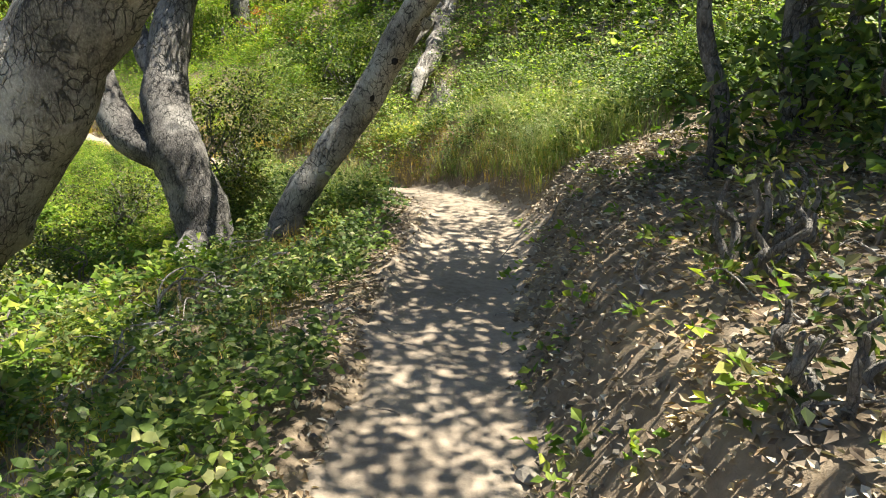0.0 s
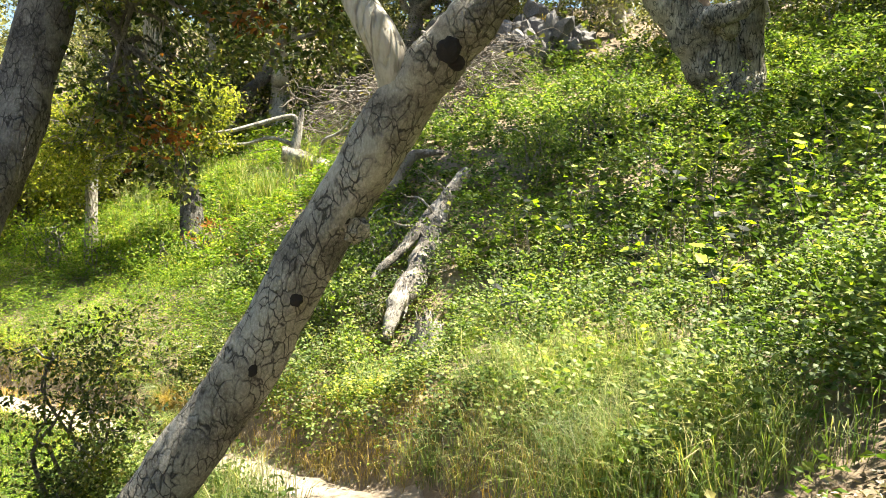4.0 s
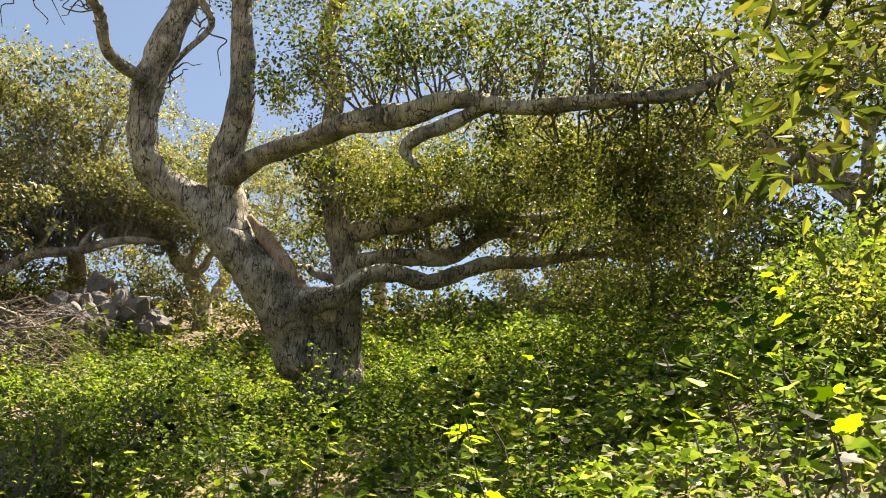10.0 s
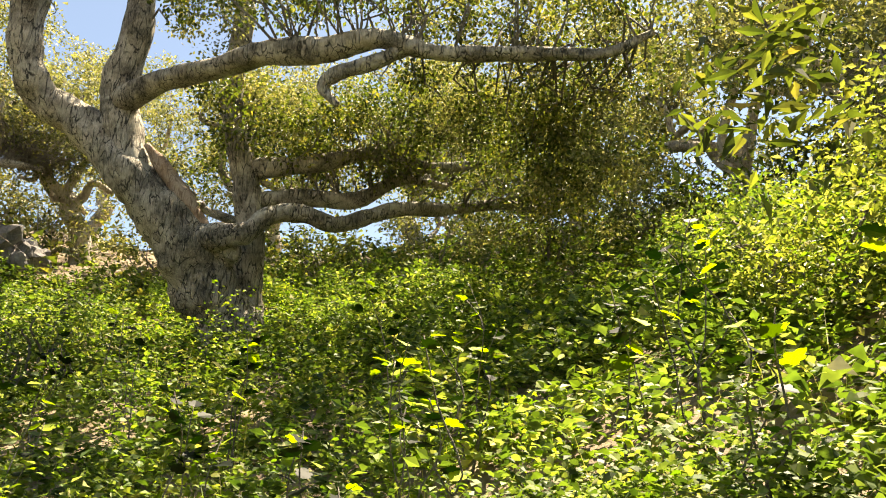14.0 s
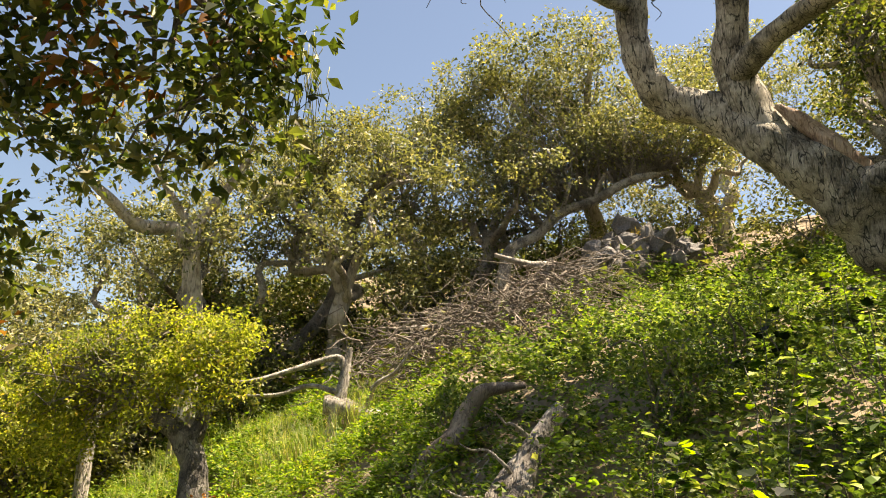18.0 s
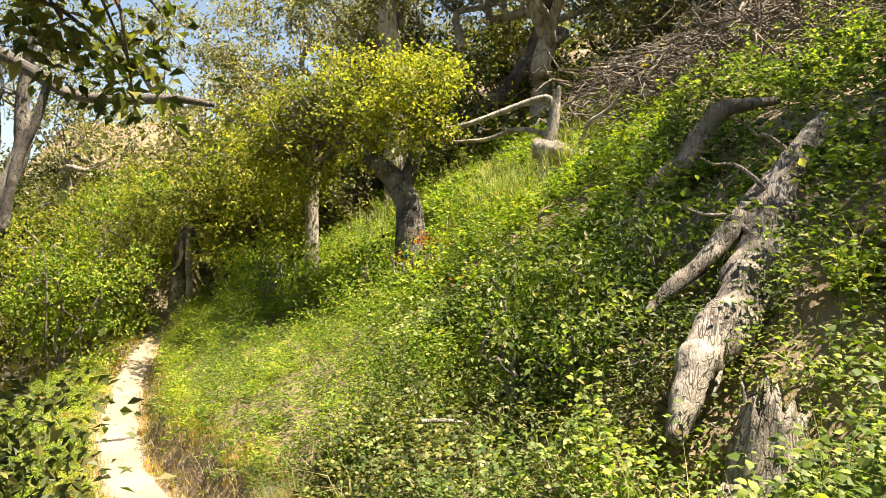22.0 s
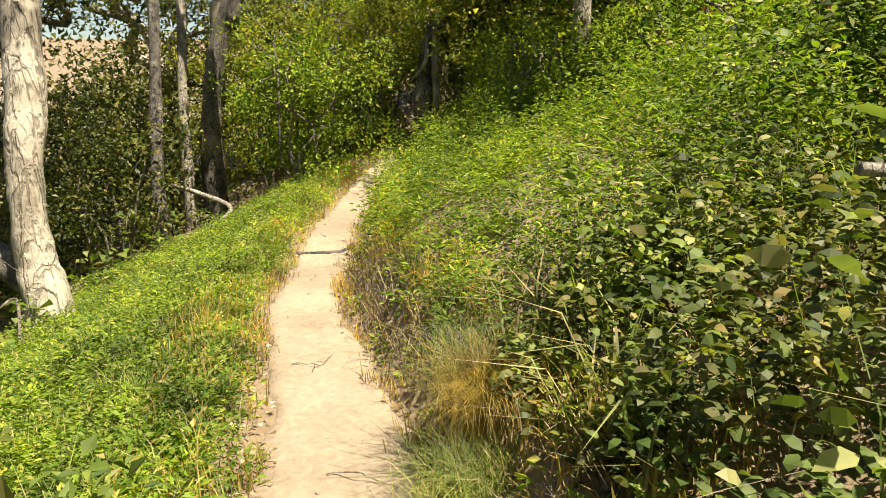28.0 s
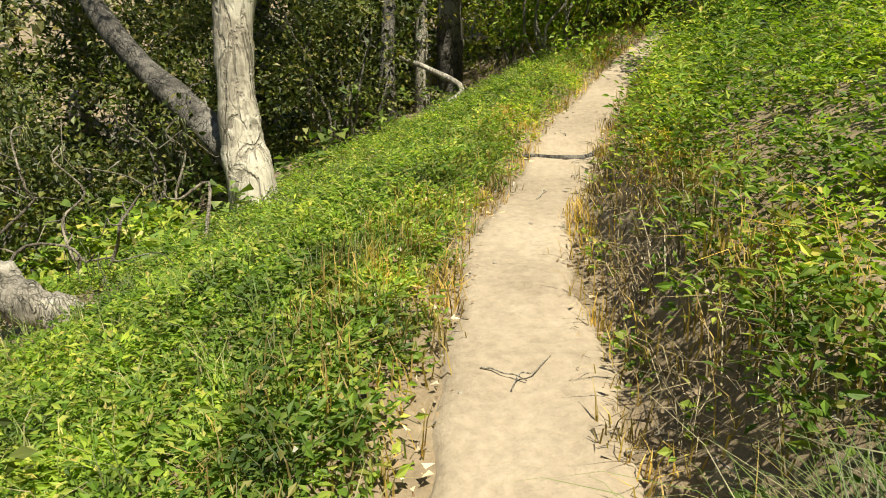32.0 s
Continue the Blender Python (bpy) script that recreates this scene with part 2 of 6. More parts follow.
# ---- meshes ----
def mesh_from(name, verts, faces, mats, smooth=True):
    """A mesh from arrays; faces is an (n, k) array."""
    me = bpy.data.meshes.new(name)
    verts, faces = np.asarray(verts, dtype=np.float32), np.asarray(faces, dtype=np.int32)
    n, k = faces.shape
    me.vertices.add(len(verts))
    me.vertices.foreach_set("co", verts.ravel())
    me.loops.add(n * k)
    me.loops.foreach_set("vertex_index", faces.ravel())
    me.polygons.add(n)
    me.polygons.foreach_set("loop_start", np.arange(n, dtype=np.int32) * k)
    me.polygons.foreach_set("use_smooth", np.full(n, smooth))
    me.update(calc_edges=True)
    for m in mats if isinstance(mats, (list, tuple)) else [mats]:
        me.materials.append(m)
    return me


def thing(name, place, label, category, group="", kind=""):
    ob = new(name)
    ob.location = place
    ob.empty_display_size = 0.2
    return tagged(ob, label, category, group, kind)


def part(name, me, parent, label="", kind=""):
    ob = new(name, me)
    ob.parent = parent
    if parent is not None:
        ob.matrix_parent_inverse = Matrix.Translation(parent.location).inverted()
    return tagged(ob, label, "", "", kind)


def spline(pts, per=5):
    """Catmull-Rom through rows of numbers."""
    p = np.asarray(pts, dtype=float)
    if len(p) < 3:
        return np.array([p[0] + (p[-1] - p[0]) * u for u in np.linspace(0, 1, per + 1)])
    q = np.vstack([2 * p[0] - p[1], p, 2 * p[-1] - p[-2]])
    out = []
    for i in range(len(p) - 1):
        a, b, c, d = q[i:i + 4]
        for u in np.linspace(0, 1, per, endpoint=False):
            out.append(0.5 * (2 * b + (c - a) * u + (2 * a - 5 * b + 4 * c - d) * u * u + (3 * b - a - 3 * c + d) * u ** 3))
    out.append(p[-1])
    return np.array(out)


def tube_arrays(rows, sides=12, rough=0.0, seed=0):
    """Verts and quads of a bent, uneven, tapering limb through rows of (x, y, z, radius)."""
    rows = np.asarray(rows)
    p, r = rows[:, :3], np.maximum(rows[:, 3], 0.002)
    tang = np.gradient(p, axis=0)
    tang /= np.linalg.norm(tang, axis=1)[:, None] + 1e-9
    n = np.cross(tang[0], (0.3, 1, 0.2))
    n /= np.linalg.norm(n)
    verts = []
    lr = np.random.default_rng(seed)
    ph = lr.uniform(0, 6.28, 4)
    ang = np.linspace(0, 2 * np.pi, sides, endpoint=False)
    for i in range(len(p)):
        n = n - tang[i] * (n @ tang[i])
        n /= np.linalg.norm(n) + 1e-9
        b = np.cross(tang[i], n)
        w = 1 + rough * (0.5 * np.sin(2 * ang + ph[0] + i * 0.21) + 0.35 * np.sin(3 * ang + ph[1] - i * 0.3) + 0.3 * np.sin(5 * ang + ph[2] + i * 0.5)
                         + 0.5 * np.sin(i * 0.9 + ph[3])) + rough * 0.5 * lr.normal(size=sides) * 0.6
        verts.append(p[i] + (np.cos(ang)[:, None] * n + np.sin(ang)[:, None] * b) * (r[i] * w)[:, None])
    tip = len(p) * sides
    verts = np.vstack(verts + [p[:1], p[-1:] + tang[-1] * r[-1] * 0.4])
    i, j = np.meshgrid(np.arange(len(p) - 1), np.arange(sides), indexing="ij")
    a, b = i * sides + j, i * sides + (j + 1) % sides
    quads = np.stack([a, b, b + sides, a + sides], -1).reshape(-1, 4)
    j = np.arange(0, sides, 2)
    cap0 = np.stack([np.full(len(j), tip), (j + 2) % sides, (j + 1) % sides, j], -1)
    o = (len(p) - 1) * sides
    cap1 = np.stack([np.full(len(j), tip + 1), o + j, o + (j + 1) % sides, o + (j + 2) % sides], -1)
    return verts, np.vstack([quads, cap0, cap1])


def join(list_of):
    vs, fs, o = [], [], 0
    for v, f in list_of:
        vs.append(v)
        fs.append(f + o)
        o += len(v)
    return np.vstack(vs), np.vstack(fs)


def limb(name, rows, mat, parent, sides=12, rough=0.09, per=6, seed=0, label=""):
    v, f = tube_arrays(spline(rows, per), sides, rough, seed)
    return part(name, mesh_from(name, v, f, mat), parent, label)


def leaf_arrays(pos, way, size, slim=0.5, fold=0.25, r=None, far=False):
    """Folded pointed leaves: four verts, two triangles each; far-off ones one triangle each."""
    r = r or rng
    n = len(pos)
    way = way / (np.linalg.norm(way, axis=1)[:, None] + 1e-9)
    side = np.cross(way, np.array([0, 0, 1.0]) + 0.6 * r.normal(size=(n, 3)))
    side /= np.linalg.norm(side, axis=1)[:, None] + 1e-9
    up = np.cross(side, way)
    L = (size * np.ones(n))[:, None]
    a = pos
    b = pos + way * L * 0.45 + side * L * slim * 0.5 + up * L * fold * 0.5
    c = pos + way * L
    d = pos + way * L * 0.45 - side * L * slim * 0.5 + up * L * fold * 0.5
    if far:
        v = np.stack([a, c + (b - d) * 0.5, c - (b - d) * 0.5], 1).reshape(-1, 3)
        return v, np.arange(3 * n).reshape(-1, 3)
    v = np.stack([a, b, c, d], 1).reshape(-1, 3)
    k = np.arange(n)[:, None] * 4
    f = np.concatenate([k + [0, 1, 2], k + [0, 2, 3]], 1).reshape(-1, 3)
    return v, f


def round_leaf_arrays(pos, way, size, slim, r):
    """Oval leaves of four triangles, cupped along the midrib."""
    n = len(pos)
    way = way / (np.linalg.norm(way, axis=1)[:, None] + 1e-9)
    side = np.cross(way, np.array([0, 0, 1.0]) + 0.5 * r.normal(size=(n, 3)))
    side /= np.linalg.norm(side, axis=1)[:, None] + 1e-9
    up = np.cross(side, way)
    L = (size * np.ones(n))[:, None]
    w = L * slim * 0.5
    rows = [pos]
    for s in (1, -1):
        rows += [pos + way * L * 0.28 + side * w * 0.85 * s + up * w * 0.3, pos + way * L * 0.66 + side * w * 0.8 * s + up * w * 0.25]
    rows.append(pos + way * L - up * L * 0.12)
    v = np.stack(rows, 1).reshape(-1, 3)
    k = np.arange(n)[:, None] * 6
    f = np.concatenate([k + [0, 1, 3], k + [1, 2, 4], k + [1, 4, 3], k + [2, 5, 4]], 1).reshape(-1, 3)
    return v, f


def grass_arrays(pos, height, lean, width, r=None):
    """Bent blades: a narrow quad and a tip."""
    r = r or rng
    n = len(pos)
    az = r.uniform(0, 6.283, n)
    out = np.stack([np.cos(az), np.sin(az), 0 * az], 1)
    side = np.stack([-np.sin(az), np.cos(az), 0 * az], 1)
    h, w = (height * np.ones(n))[:, None], (width * np.ones(n))[:, None]
    ln = (lean * r.uniform(0.3, 1.4, n))[:, None]
    up = np.array([0, 0, 1.0])
    m = pos + up * h * 0.6 + out * h * ln * 0.35
    t = pos + up * h * (1 - 0.35 * ln) + out * h * ln
    v = np.stack([pos - side * w, pos + side * w, m + side * w * 0.7, m - side * w * 0.7, t], 1).reshape(-1, 3)
    k = np.arange(n)[:, None] * 5
    f = np.concatenate([k + [0, 1, 2], k + [0, 2, 3], k + [3, 2, 4]], 1).reshape(-1, 3)
    return v, f


def arching_arrays(pos, height, lean, width, r):
    """Blades that rise and arch over in four steps, narrowing to a point."""
    n = len(pos)
    az = r.uniform(0, 6.283, n)
    out = np.stack([np.cos(az), np.sin(az), 0 * az], 1)
    side = np.stack([-np.sin(az), np.cos(az), 0 * az], 1)
    h, ln = (height * np.ones(n))[:, None], (lean * r.uniform(0.3, 1.5, n))[:, None]
    rings = []
    for u in (0.0, 0.35, 0.65, 0.88):
        c = pos + np.array([0, 0, 1.0]) * h * (u - 0.45 * ln * u ** 3) + out * h * ln * u ** 1.8 * 0.8
        w = width * (1 - 0.8 * u)
        rings += [c - side * w, c + side * w]
    rings.append(pos + np.array([0, 0, 1.0]) * h * (1 - 0.5 * ln) + out * h * ln * 0.85)
    v = np.stack(rings, 1).reshape(-1, 3)
    k = np.arange(n)[:, None] * 9
    f = np.concatenate([k + t for q in (0, 2, 4) for t in ([q, q + 1, q + 3], [q, q + 3, q + 2])] + [k + [6, 7, 8]], 1).reshape(-1, 3)
    return v, f


# ---- terrain ----
TRAIL = spline([(0.3, -40, 3.0), (0.1, -10, 0.6), (0, -3, 0.14), (0, 0, 0), (0, 2.3, -0.15), (0.05, 3.6, -0.27), (0.2, 5.2, -0.41), (0.2, 6.9, -0.56),
                (-0.4, 8.4, -0.88), (-1.6, 9.9, -1.27), (-3.2, 11.1, -1.42), (-4.62, 11.86, -1.46), (-5.72, 12.46, -1.5), (-7.1, 13.48, -1.52),
                (-8.65, 14.9, -1.44), (-9.9, 16.2, -1.28), (-11.3, 17.9, -1.0), (-13.2, 19.6, -0.75), (-20, 24, 0.2), (-45, 40, 1.5)], 8)


def trail_frame(x, y):
    """Signed distance from the trail (uphill positive), the trail's height there and the place along it."""
    x, y = np.atleast_1d(np.asarray(x, float)), np.atleast_1d(np.asarray(y, float))
    best, sd, tz, al = np.full(x.shape, 1e9), np.zeros(x.shape), np.zeros(x.shape), np.zeros(x.shape)
    s0 = 0.0
    for a, b in zip(TRAIL[:-1], TRAIL[1:]):
        e = b[:2] - a[:2]
        L2 = e @ e
        u = np.clip(((x - a[0]) * e[0] + (y - a[1]) * e[1]) / L2, 0, 1)
        dx, dy = x - a[0] - u * e[0], y - a[1] - u * e[1]
        d2 = dx * dx + dy * dy
        hit = d2 < best
        best = np.where(hit, d2, best)
        sg = np.sign(e[1] * dx - e[0] * dy)
        sd = np.where(hit, np.sqrt(d2) * np.where(sg == 0, 1, sg), sd)
        tz = np.where(hit, a[2] + u * (b[2] - a[2]), tz)
        al = np.where(hit, s0 + u * math.sqrt(L2), al)
        s0 += math.sqrt(L2)
    return sd, tz, al


def smooth(a, b, v):
    u = np.clip((v - a) / (b - a), 0, 1)
    return u * u * (3 - 2 * u)


def waves(x, y, s, k=0.0):
    return (np.sin(x * 1.7 / s + k) * np.cos(y * 1.3 / s - k) + 0.6 * np.sin(x * 2.9 / s - y * 2.3 / s + 1.3 * k) + 0.4 * np.cos(x * 4.7 / s + y * 5.3 / s + k)) / 2


def height(x, y):
    d, tz, al = trail_frame(x, y)
    x, y = np.atleast_1d(x), np.atleast_1d(y)
    u = np.maximum(d, 0)
    early = 1 - smooth(8.0, 10.5, y) * smooth(-0.5, -2.5, x)
    up = (0.30 + 0.15 * early) * smooth(0.32, 0.56 + 0.39 * early, u) + 0.45 * np.clip(u - 0.4, 0, 2) + 0.6 * np.clip(u - 2.4, 0, 3.6) + 0.5 * np.clip(u - 6, 0, 14) + 0.08 * np.clip(u - 20, 0, 40)
    up = up - 0.15 * np.clip(x - 0.8, 0, 5) * smooth(6, 12, y) * (u > 0)
    l = np.maximum(-d, 0)
    dn = 0.10 * smooth(0.3, 0.6, l) * (1 - smooth(0.8, 1.8, l)) - 0.33 * np.clip(l - 0.5, 0, 8) - 0.12 * np.clip(l - 8.5, 0, 30) + 0.14 * np.clip(l - 70, 0, 200)
    lip = -0.065 * smooth(-5.4, -7.0, x) * smooth(-7.44, -7.37, x + 0.07 * np.cos(6.5 * (y - 13.55)) - 0.3 * (y - 13.55)) * (1 - smooth(0.3, 0.7, np.abs(d)))
    off = smooth(0.3, 1.2, np.abs(d))
    rough = (0.05 * waves(x, y, 1.0) + 0.12 * waves(x, y, 3.1, 2.0)) * off + 0.012 * waves(x, y, 0.35, 4.0)
    return tz + np.where(d > 0, up, dn) + rough + lip - 0.62 * np.exp(-((x + 0.3) ** 2 + (y - 11.45) ** 2) / 0.55)


def axis_steps(a, b, step, far):
    mid = np.arange(a, b, step)
    grow = np.cumsum(step * 1.22 ** np.arange(1, 60))
    grow = grow[grow < far]
    return np.concatenate([(a - grow)[::-1], mid, b + grow])


gx, gy = axis_steps(-13, 9, 0.13, 600), axis_steps(-4, 21, 0.13, 600)
X, Y = np.meshgrid(gx, gy, indexing="ij")
Z = height(X.ravel(), Y.ravel())
i, j = np.meshgrid(np.arange(len(gx) - 1), np.arange(len(gy) - 1), indexing="ij")
k = i * len(gy) + j
quads = np.stack([k, k + len(gy), k + len(gy) + 1, k + 1], -1).reshape(-1, 4)
ground = new("ground", mesh_from("ground", np.stack([X.ravel(), Y.ravel(), Z], 1), quads, SOIL))
tagged(ground, "brown leaf-strewn hillside soil sloping across the trail", "ground", kind="structure")

# the trodden trail: a strip with uneven edges that dips into the ground at both sides
tp = TRAIL[(TRAIL[:, 1] > -9) & (TRAIL[:, 0] > -21)]
tp = spline(tp, 6)
tt = np.gradient(tp[:, :2], axis=0)
tt /= np.linalg.norm(tt, axis=1)[:, None]
nn = np.stack([tt[:, 1], -tt[:, 0]], 1)
wide = np.interp(tp[:, 1], [-9, 3.2, 5.2, 7.2, 9.5, 11.2, 12.2, 20], [0.46, 0.46, 0.60, 0.58, 0.42, 0.33, 0.26, 0.25])
along_s = np.concatenate([[0], np.cumsum(np.linalg.norm(np.diff(tp[:, :2], axis=0), axis=1))])
cross = np.linspace(-1, 1, 13)
sv = []
for q, c in enumerate(cross):
    edge = 1 + (0.10 * np.sin(along_s * 2.3 + 1.5 * np.sign(c)) + 0.08 * np.sin(along_s * 5.9 + 3 * np.sign(c)) + 0.05 * np.sin(along_s * 14.0 + np.sign(c))) * abs(c)
    xy = tp[:, :2] + nn * (c * wide * edge)[:, None]
    z = height(xy[:, 0], xy[:, 1]) + 0.04 - 0.075 * smooth(0.78, 1.0, np.array([abs(c)])) + 0.003 * rng.normal(size=len(tp))
    sv.append(np.stack([xy[:, 0], xy[:, 1], z], 1))
sv = np.stack(sv, 1).reshape(-1, 3)
i, j = np.meshgrid(np.arange(len(tp) - 1), np.arange(12), indexing="ij")
k = i * 13 + j
path = new("path", mesh_from("path", sv, np.stack([k, k + 1, k + 14, k + 13], -1).reshape(-1, 4), DIRT))
tagged(path, "narrow pale trodden dirt trail with crumbling edges", "trail", kind="structure")


# ---- plant builders ----
def wander(a, b, r0, r1, bend=0.12, n=6, r=None):
    """Rows of a crooked branch from a to b."""
    r = r or rng
    a, b = np.asarray(a, float), np.asarray(b, float)
    L = np.linalg.norm(b - a)
    u = np.linspace(0, 1, n)
    p = a + (b - a) * u[:, None] + r.normal(size=(n, 3)) * L * bend * np.sin(u * np.pi)[:, None] * 0.6
    p[:, 2] += L * 0.08 * np.sin(u * np.pi)
    return np.column_stack([p, r0 + (r1 - r0) * u])


def clumps(blobs, per_m3, r, tuft=0.0):
    """Cluster centres inside a few uneven ellipsoids, denser towards their skins; with tuft they gather in flat sprays with gaps between."""
    out = []
    for (x, y, z, a, b, c) in blobs:
        n = max(8, int(per_m3 * a * b * c * 4.19))
        size = np.array([a, b, c])
        if tuft:
            m = max(7, int(5.5 * (a * b * c) ** 0.667 / tuft ** 2))
            v = r.normal(size=(m, 3))
            v /= np.linalg.norm(v, axis=1)[:, None]
            lump = 1 + 0.2 * np.sin(v[:, 0] * 5 + x) * np.cos(v[:, 1] * 4 + y)
            heart = v * (r.uniform(0.3, 1, m) ** 0.5 * lump)[:, None] * size
            pick = r.integers(0, m, n)
            out.append(np.array([x, y, z]) + heart[pick] + r.normal(size=(n, 3)) * tuft * np.array([0.5, 0.5, 0.28]))
            continue
        v = r.normal(size=(n, 3))
        v /= np.linalg.norm(v, axis=1)[:, None]
        rad = r.uniform(0.15, 1, n) ** 0.45
        lump = 1 + 0.22 * np.sin(v[:, 0] * 5 + x) * np.cos(v[:, 1] * 4 + y) + 0.15 * np.sin(v[:, 2] * 7 + z)
        out.append(np.array([x, y, z]) + v * (rad * lump)[:, None] * size)
    return np.vstack(out)


def crown(parent, roots, blobs, mat, leaf=0.06, per_m3=5.0, per_clump=42, spread=0.30, twig_mat=None, droop=0.3, seed=1, twig_share=0.4, name="crown", label="", r0=0.022, far=False, tuft=0.0):
    """Leaf clusters in blobs, joined to the nearest limb by crooked twigs."""
    r = np.random.default_rng(seed)
    c = clumps(blobs, per_m3, r, tuft)
    gap = waves(c[:, 0] + c[:, 2], c[:, 1] - c[:, 2], 0.8, seed) > -0.55
    c = c[gap]
    n = len(c) * per_clump
    base = np.repeat(c, per_clump, axis=0)
    off = r.normal(size=(n, 3)) * spread * np.array([1, 1, 0.7])
    way = off * 0.8 / spread + r.normal(size=(n, 3)) * 0.8
    way[:, 2] -= droop
    v, f = leaf_arrays(base + off, way, leaf * r.uniform(0.6, 1.35, n), 0.6, 0.3, r, far)
    part(name, mesh_from(name, v, f, mat, False), parent, label, "stuff")
    roots = np.asarray(roots, float)
    tubes = []
    for q in c[r.random(len(c)) < twig_share]:
        d = np.linalg.norm(roots - q, axis=1)
        a = roots[np.argsort(d)[r.integers(0, 3) % len(roots)]]
        rad = min(r0, 0.010 + 0.006 * np.linalg.norm(q - a))
        tubes.append(tube_arrays(wander(a, q, rad, 0.004, 0.16, 6, r), 5, 0.05))
    if tubes:
        v, f = join(tubes)
        part("twig_mass", mesh_from("twig_mass", v, f, twig_mat or TWIG), parent, kind="stuff")


def along(*lists):
    return np.vstack([spline(l, 3)[:, :3] for l in lists])


def on_ground(x, y, dz=0.0):
    return (x, y, float(height(x, y)[0]) + dz)


def foot(rows, deeper=0.35):
    """Carry a trunk's first row down into the soil."""
    x, y, z, r = rows[0]
    g = float(height(x, y)[0])
    return [(x, y, min(g, z) - deeper, r * 1.25)] + list(rows)


# ---- trees beside the first stretch ----
T = thing("leaning_oak", on_ground(-1.63, 6.7), "leaning oak with cracked grey bark and black knot holes", "tree")
LEAN = [(-1.71, 6.98, -1.04, 0.19), (-1.53, 7.02, -0.56, 0.17), (-1.22, 7.07, -0.10, 0.158), (-0.87, 7.10, 0.45, 0.152), (-0.53, 7.06, 1.09, 0.148),
        (-0.10, 6.92, 1.80, 0.142), (0.11, 6.82, 2.08, 0.122), (0.30, 6.77, 2.29, 0.105), (0.50, 6.72, 2.6, 0.09), (0.75, 6.75, 3.1, 0.075), (0.9, 6.9, 3.9, 0.05)]
LEAN_L = [(-0.15, 6.93, 1.72, 0.05), (-0.09, 6.9, 1.86, 0.09), (-0.17, 6.84, 2.09, 0.086), (-0.30, 6.88, 2.28, 0.08), (-0.42, 6.97, 2.55, 0.076), (-0.7, 7.4, 3.2, 0.06), (-1.2, 8.2, 3.7, 0.045), (-1.8, 8.9, 3.9, 0.03)]
limb("trunk", foot(LEAN), OAK_BARK, T, 18, 0.08, 8, 3)
limb("limb", LEAN_L, PALE_BARK, T, 12, 0.06, 6, 4, "pale smooth limb")
for q, rows in enumerate(([(-1.5, 8.6, 3.8, 0.03), (-1.4, 8.9, 3.5, 0.025), (-1.1, 9.2, 3.1, 0.02), (-0.8, 9.4, 2.9, 0.012)], [(-1.2, 8.2, 3.7, 0.03), (-1.9, 8.5, 3.3, 0.025), (-2.3, 8.8, 2.7, 0.018), (-2.6, 9.0, 2.0, 0.01)])):
    limb("bough", rows, TWIG, T, 7, 0.06, 5, 70 + q)
HANG = along(LEAN_L[4:], [(-1.4, 8.9, 3.5), (-1.1, 9.2, 3.1), (-0.8, 9.4, 2.9)], [(-1.9, 8.5, 3.3), (-2.3, 8.8, 2.7), (-2.6, 9.0, 2.0)])
crown(T, HANG, [(-1.93, 9.02, 2.85, 0.3, 0.25, 0.25), (-1.43, 9.05, 2.85, 0.3, 0.25, 0.22), (-1.01, 9.05, 2.86, 0.25, 0.22, 0.22), (-0.89, 9.29, 2.45, 0.18, 0.2, 0.24), (-0.95, 9.19, 2.75, 0.22, 0.2, 0.2), (-2.18, 9.24, 2.23, 0.24, 0.22, 0.26), (-2.04, 9.33, 2.05, 0.2, 0.2, 0.22), (-2.28, 9.39, 1.66, 0.24, 0.25, 0.3), (-1.74, 9.15, 2.6, 0.26, 0.2, 0.22), (-0.76, 9.18, 2.98, 0.2, 0.2, 0.16), (-1.24, 9.2, 2.5, 0.2, 0.2, 0.2), (-2.6, 9.1, 2.1, 0.3, 0.3, 0.5), (-1.7, 8.8, 3.6, 1.0, 0.6, 0.4), (-2.4, 8.9, 3.0, 0.4, 0.4, 0.4)], OAK_LEAF, 0.062, 270, 22, 0.075, seed=9, twig_share=0.3, tuft=0.14)
crown(T, HANG, [(-1.25, 9.05, 2.85, 0.65, 0.3, 0.25), (-2.2, 9.15, 2.1, 0.3, 0.3, 0.6)], RUST, 0.07, 60, 12, 0.07, seed=10, name="withered_leaves", label="withered rust-brown leaves", twig_share=0.3)

def knot(name, place, rad, mat, parent, flat=0.5, seed=0, label=""):
    """A knot or burl: a small uneven lump set in the bark."""
    bm = bmesh.new()
    bmesh.ops.create_icosphere(bm, subdivisions=3, radius=rad)
    for v in bm.verts:
        v.co *= 1 + 0.35 * noise.noise(v.co * (1.8 / rad) + Vector((seed, 0, 0)))
        v.co.y *= flat
    me = bpy.data.meshes.new(name)
    bm.to_mesh(me)
    bm.free()
    me.materials.append(mat)
    ob = part(name, me, parent, label)
    ob.location = place


# knot holes: dark lumps on the bark painted as the shade within
for q, (x, y, z, r0) in enumerate([(0.13, 6.70, 2.05, 0.055), (0.16, 6.72, 2.0, 0.035), (-0.56, 6.93, 0.88, 0.032), (-0.78, 6.96, 0.52, 0.03), (-0.33, 6.90, 1.28, 0.018)]):
    knot("knot_hole_shade", (x, y, z), r0, HOLE, T, 0.35, q * 7.0, "knot hole, its inner shade painted as a black lump")
knot("burl", (-0.30, 6.98, 1.24, ), 0.075, OAK_BARK, T, 1.0, 50.0, "swollen burl")

T2 = thing("dark_oak", on_ground(-2.6, 7.25), "dark many-stemmed oak with blotched bark below the trail", "tree")
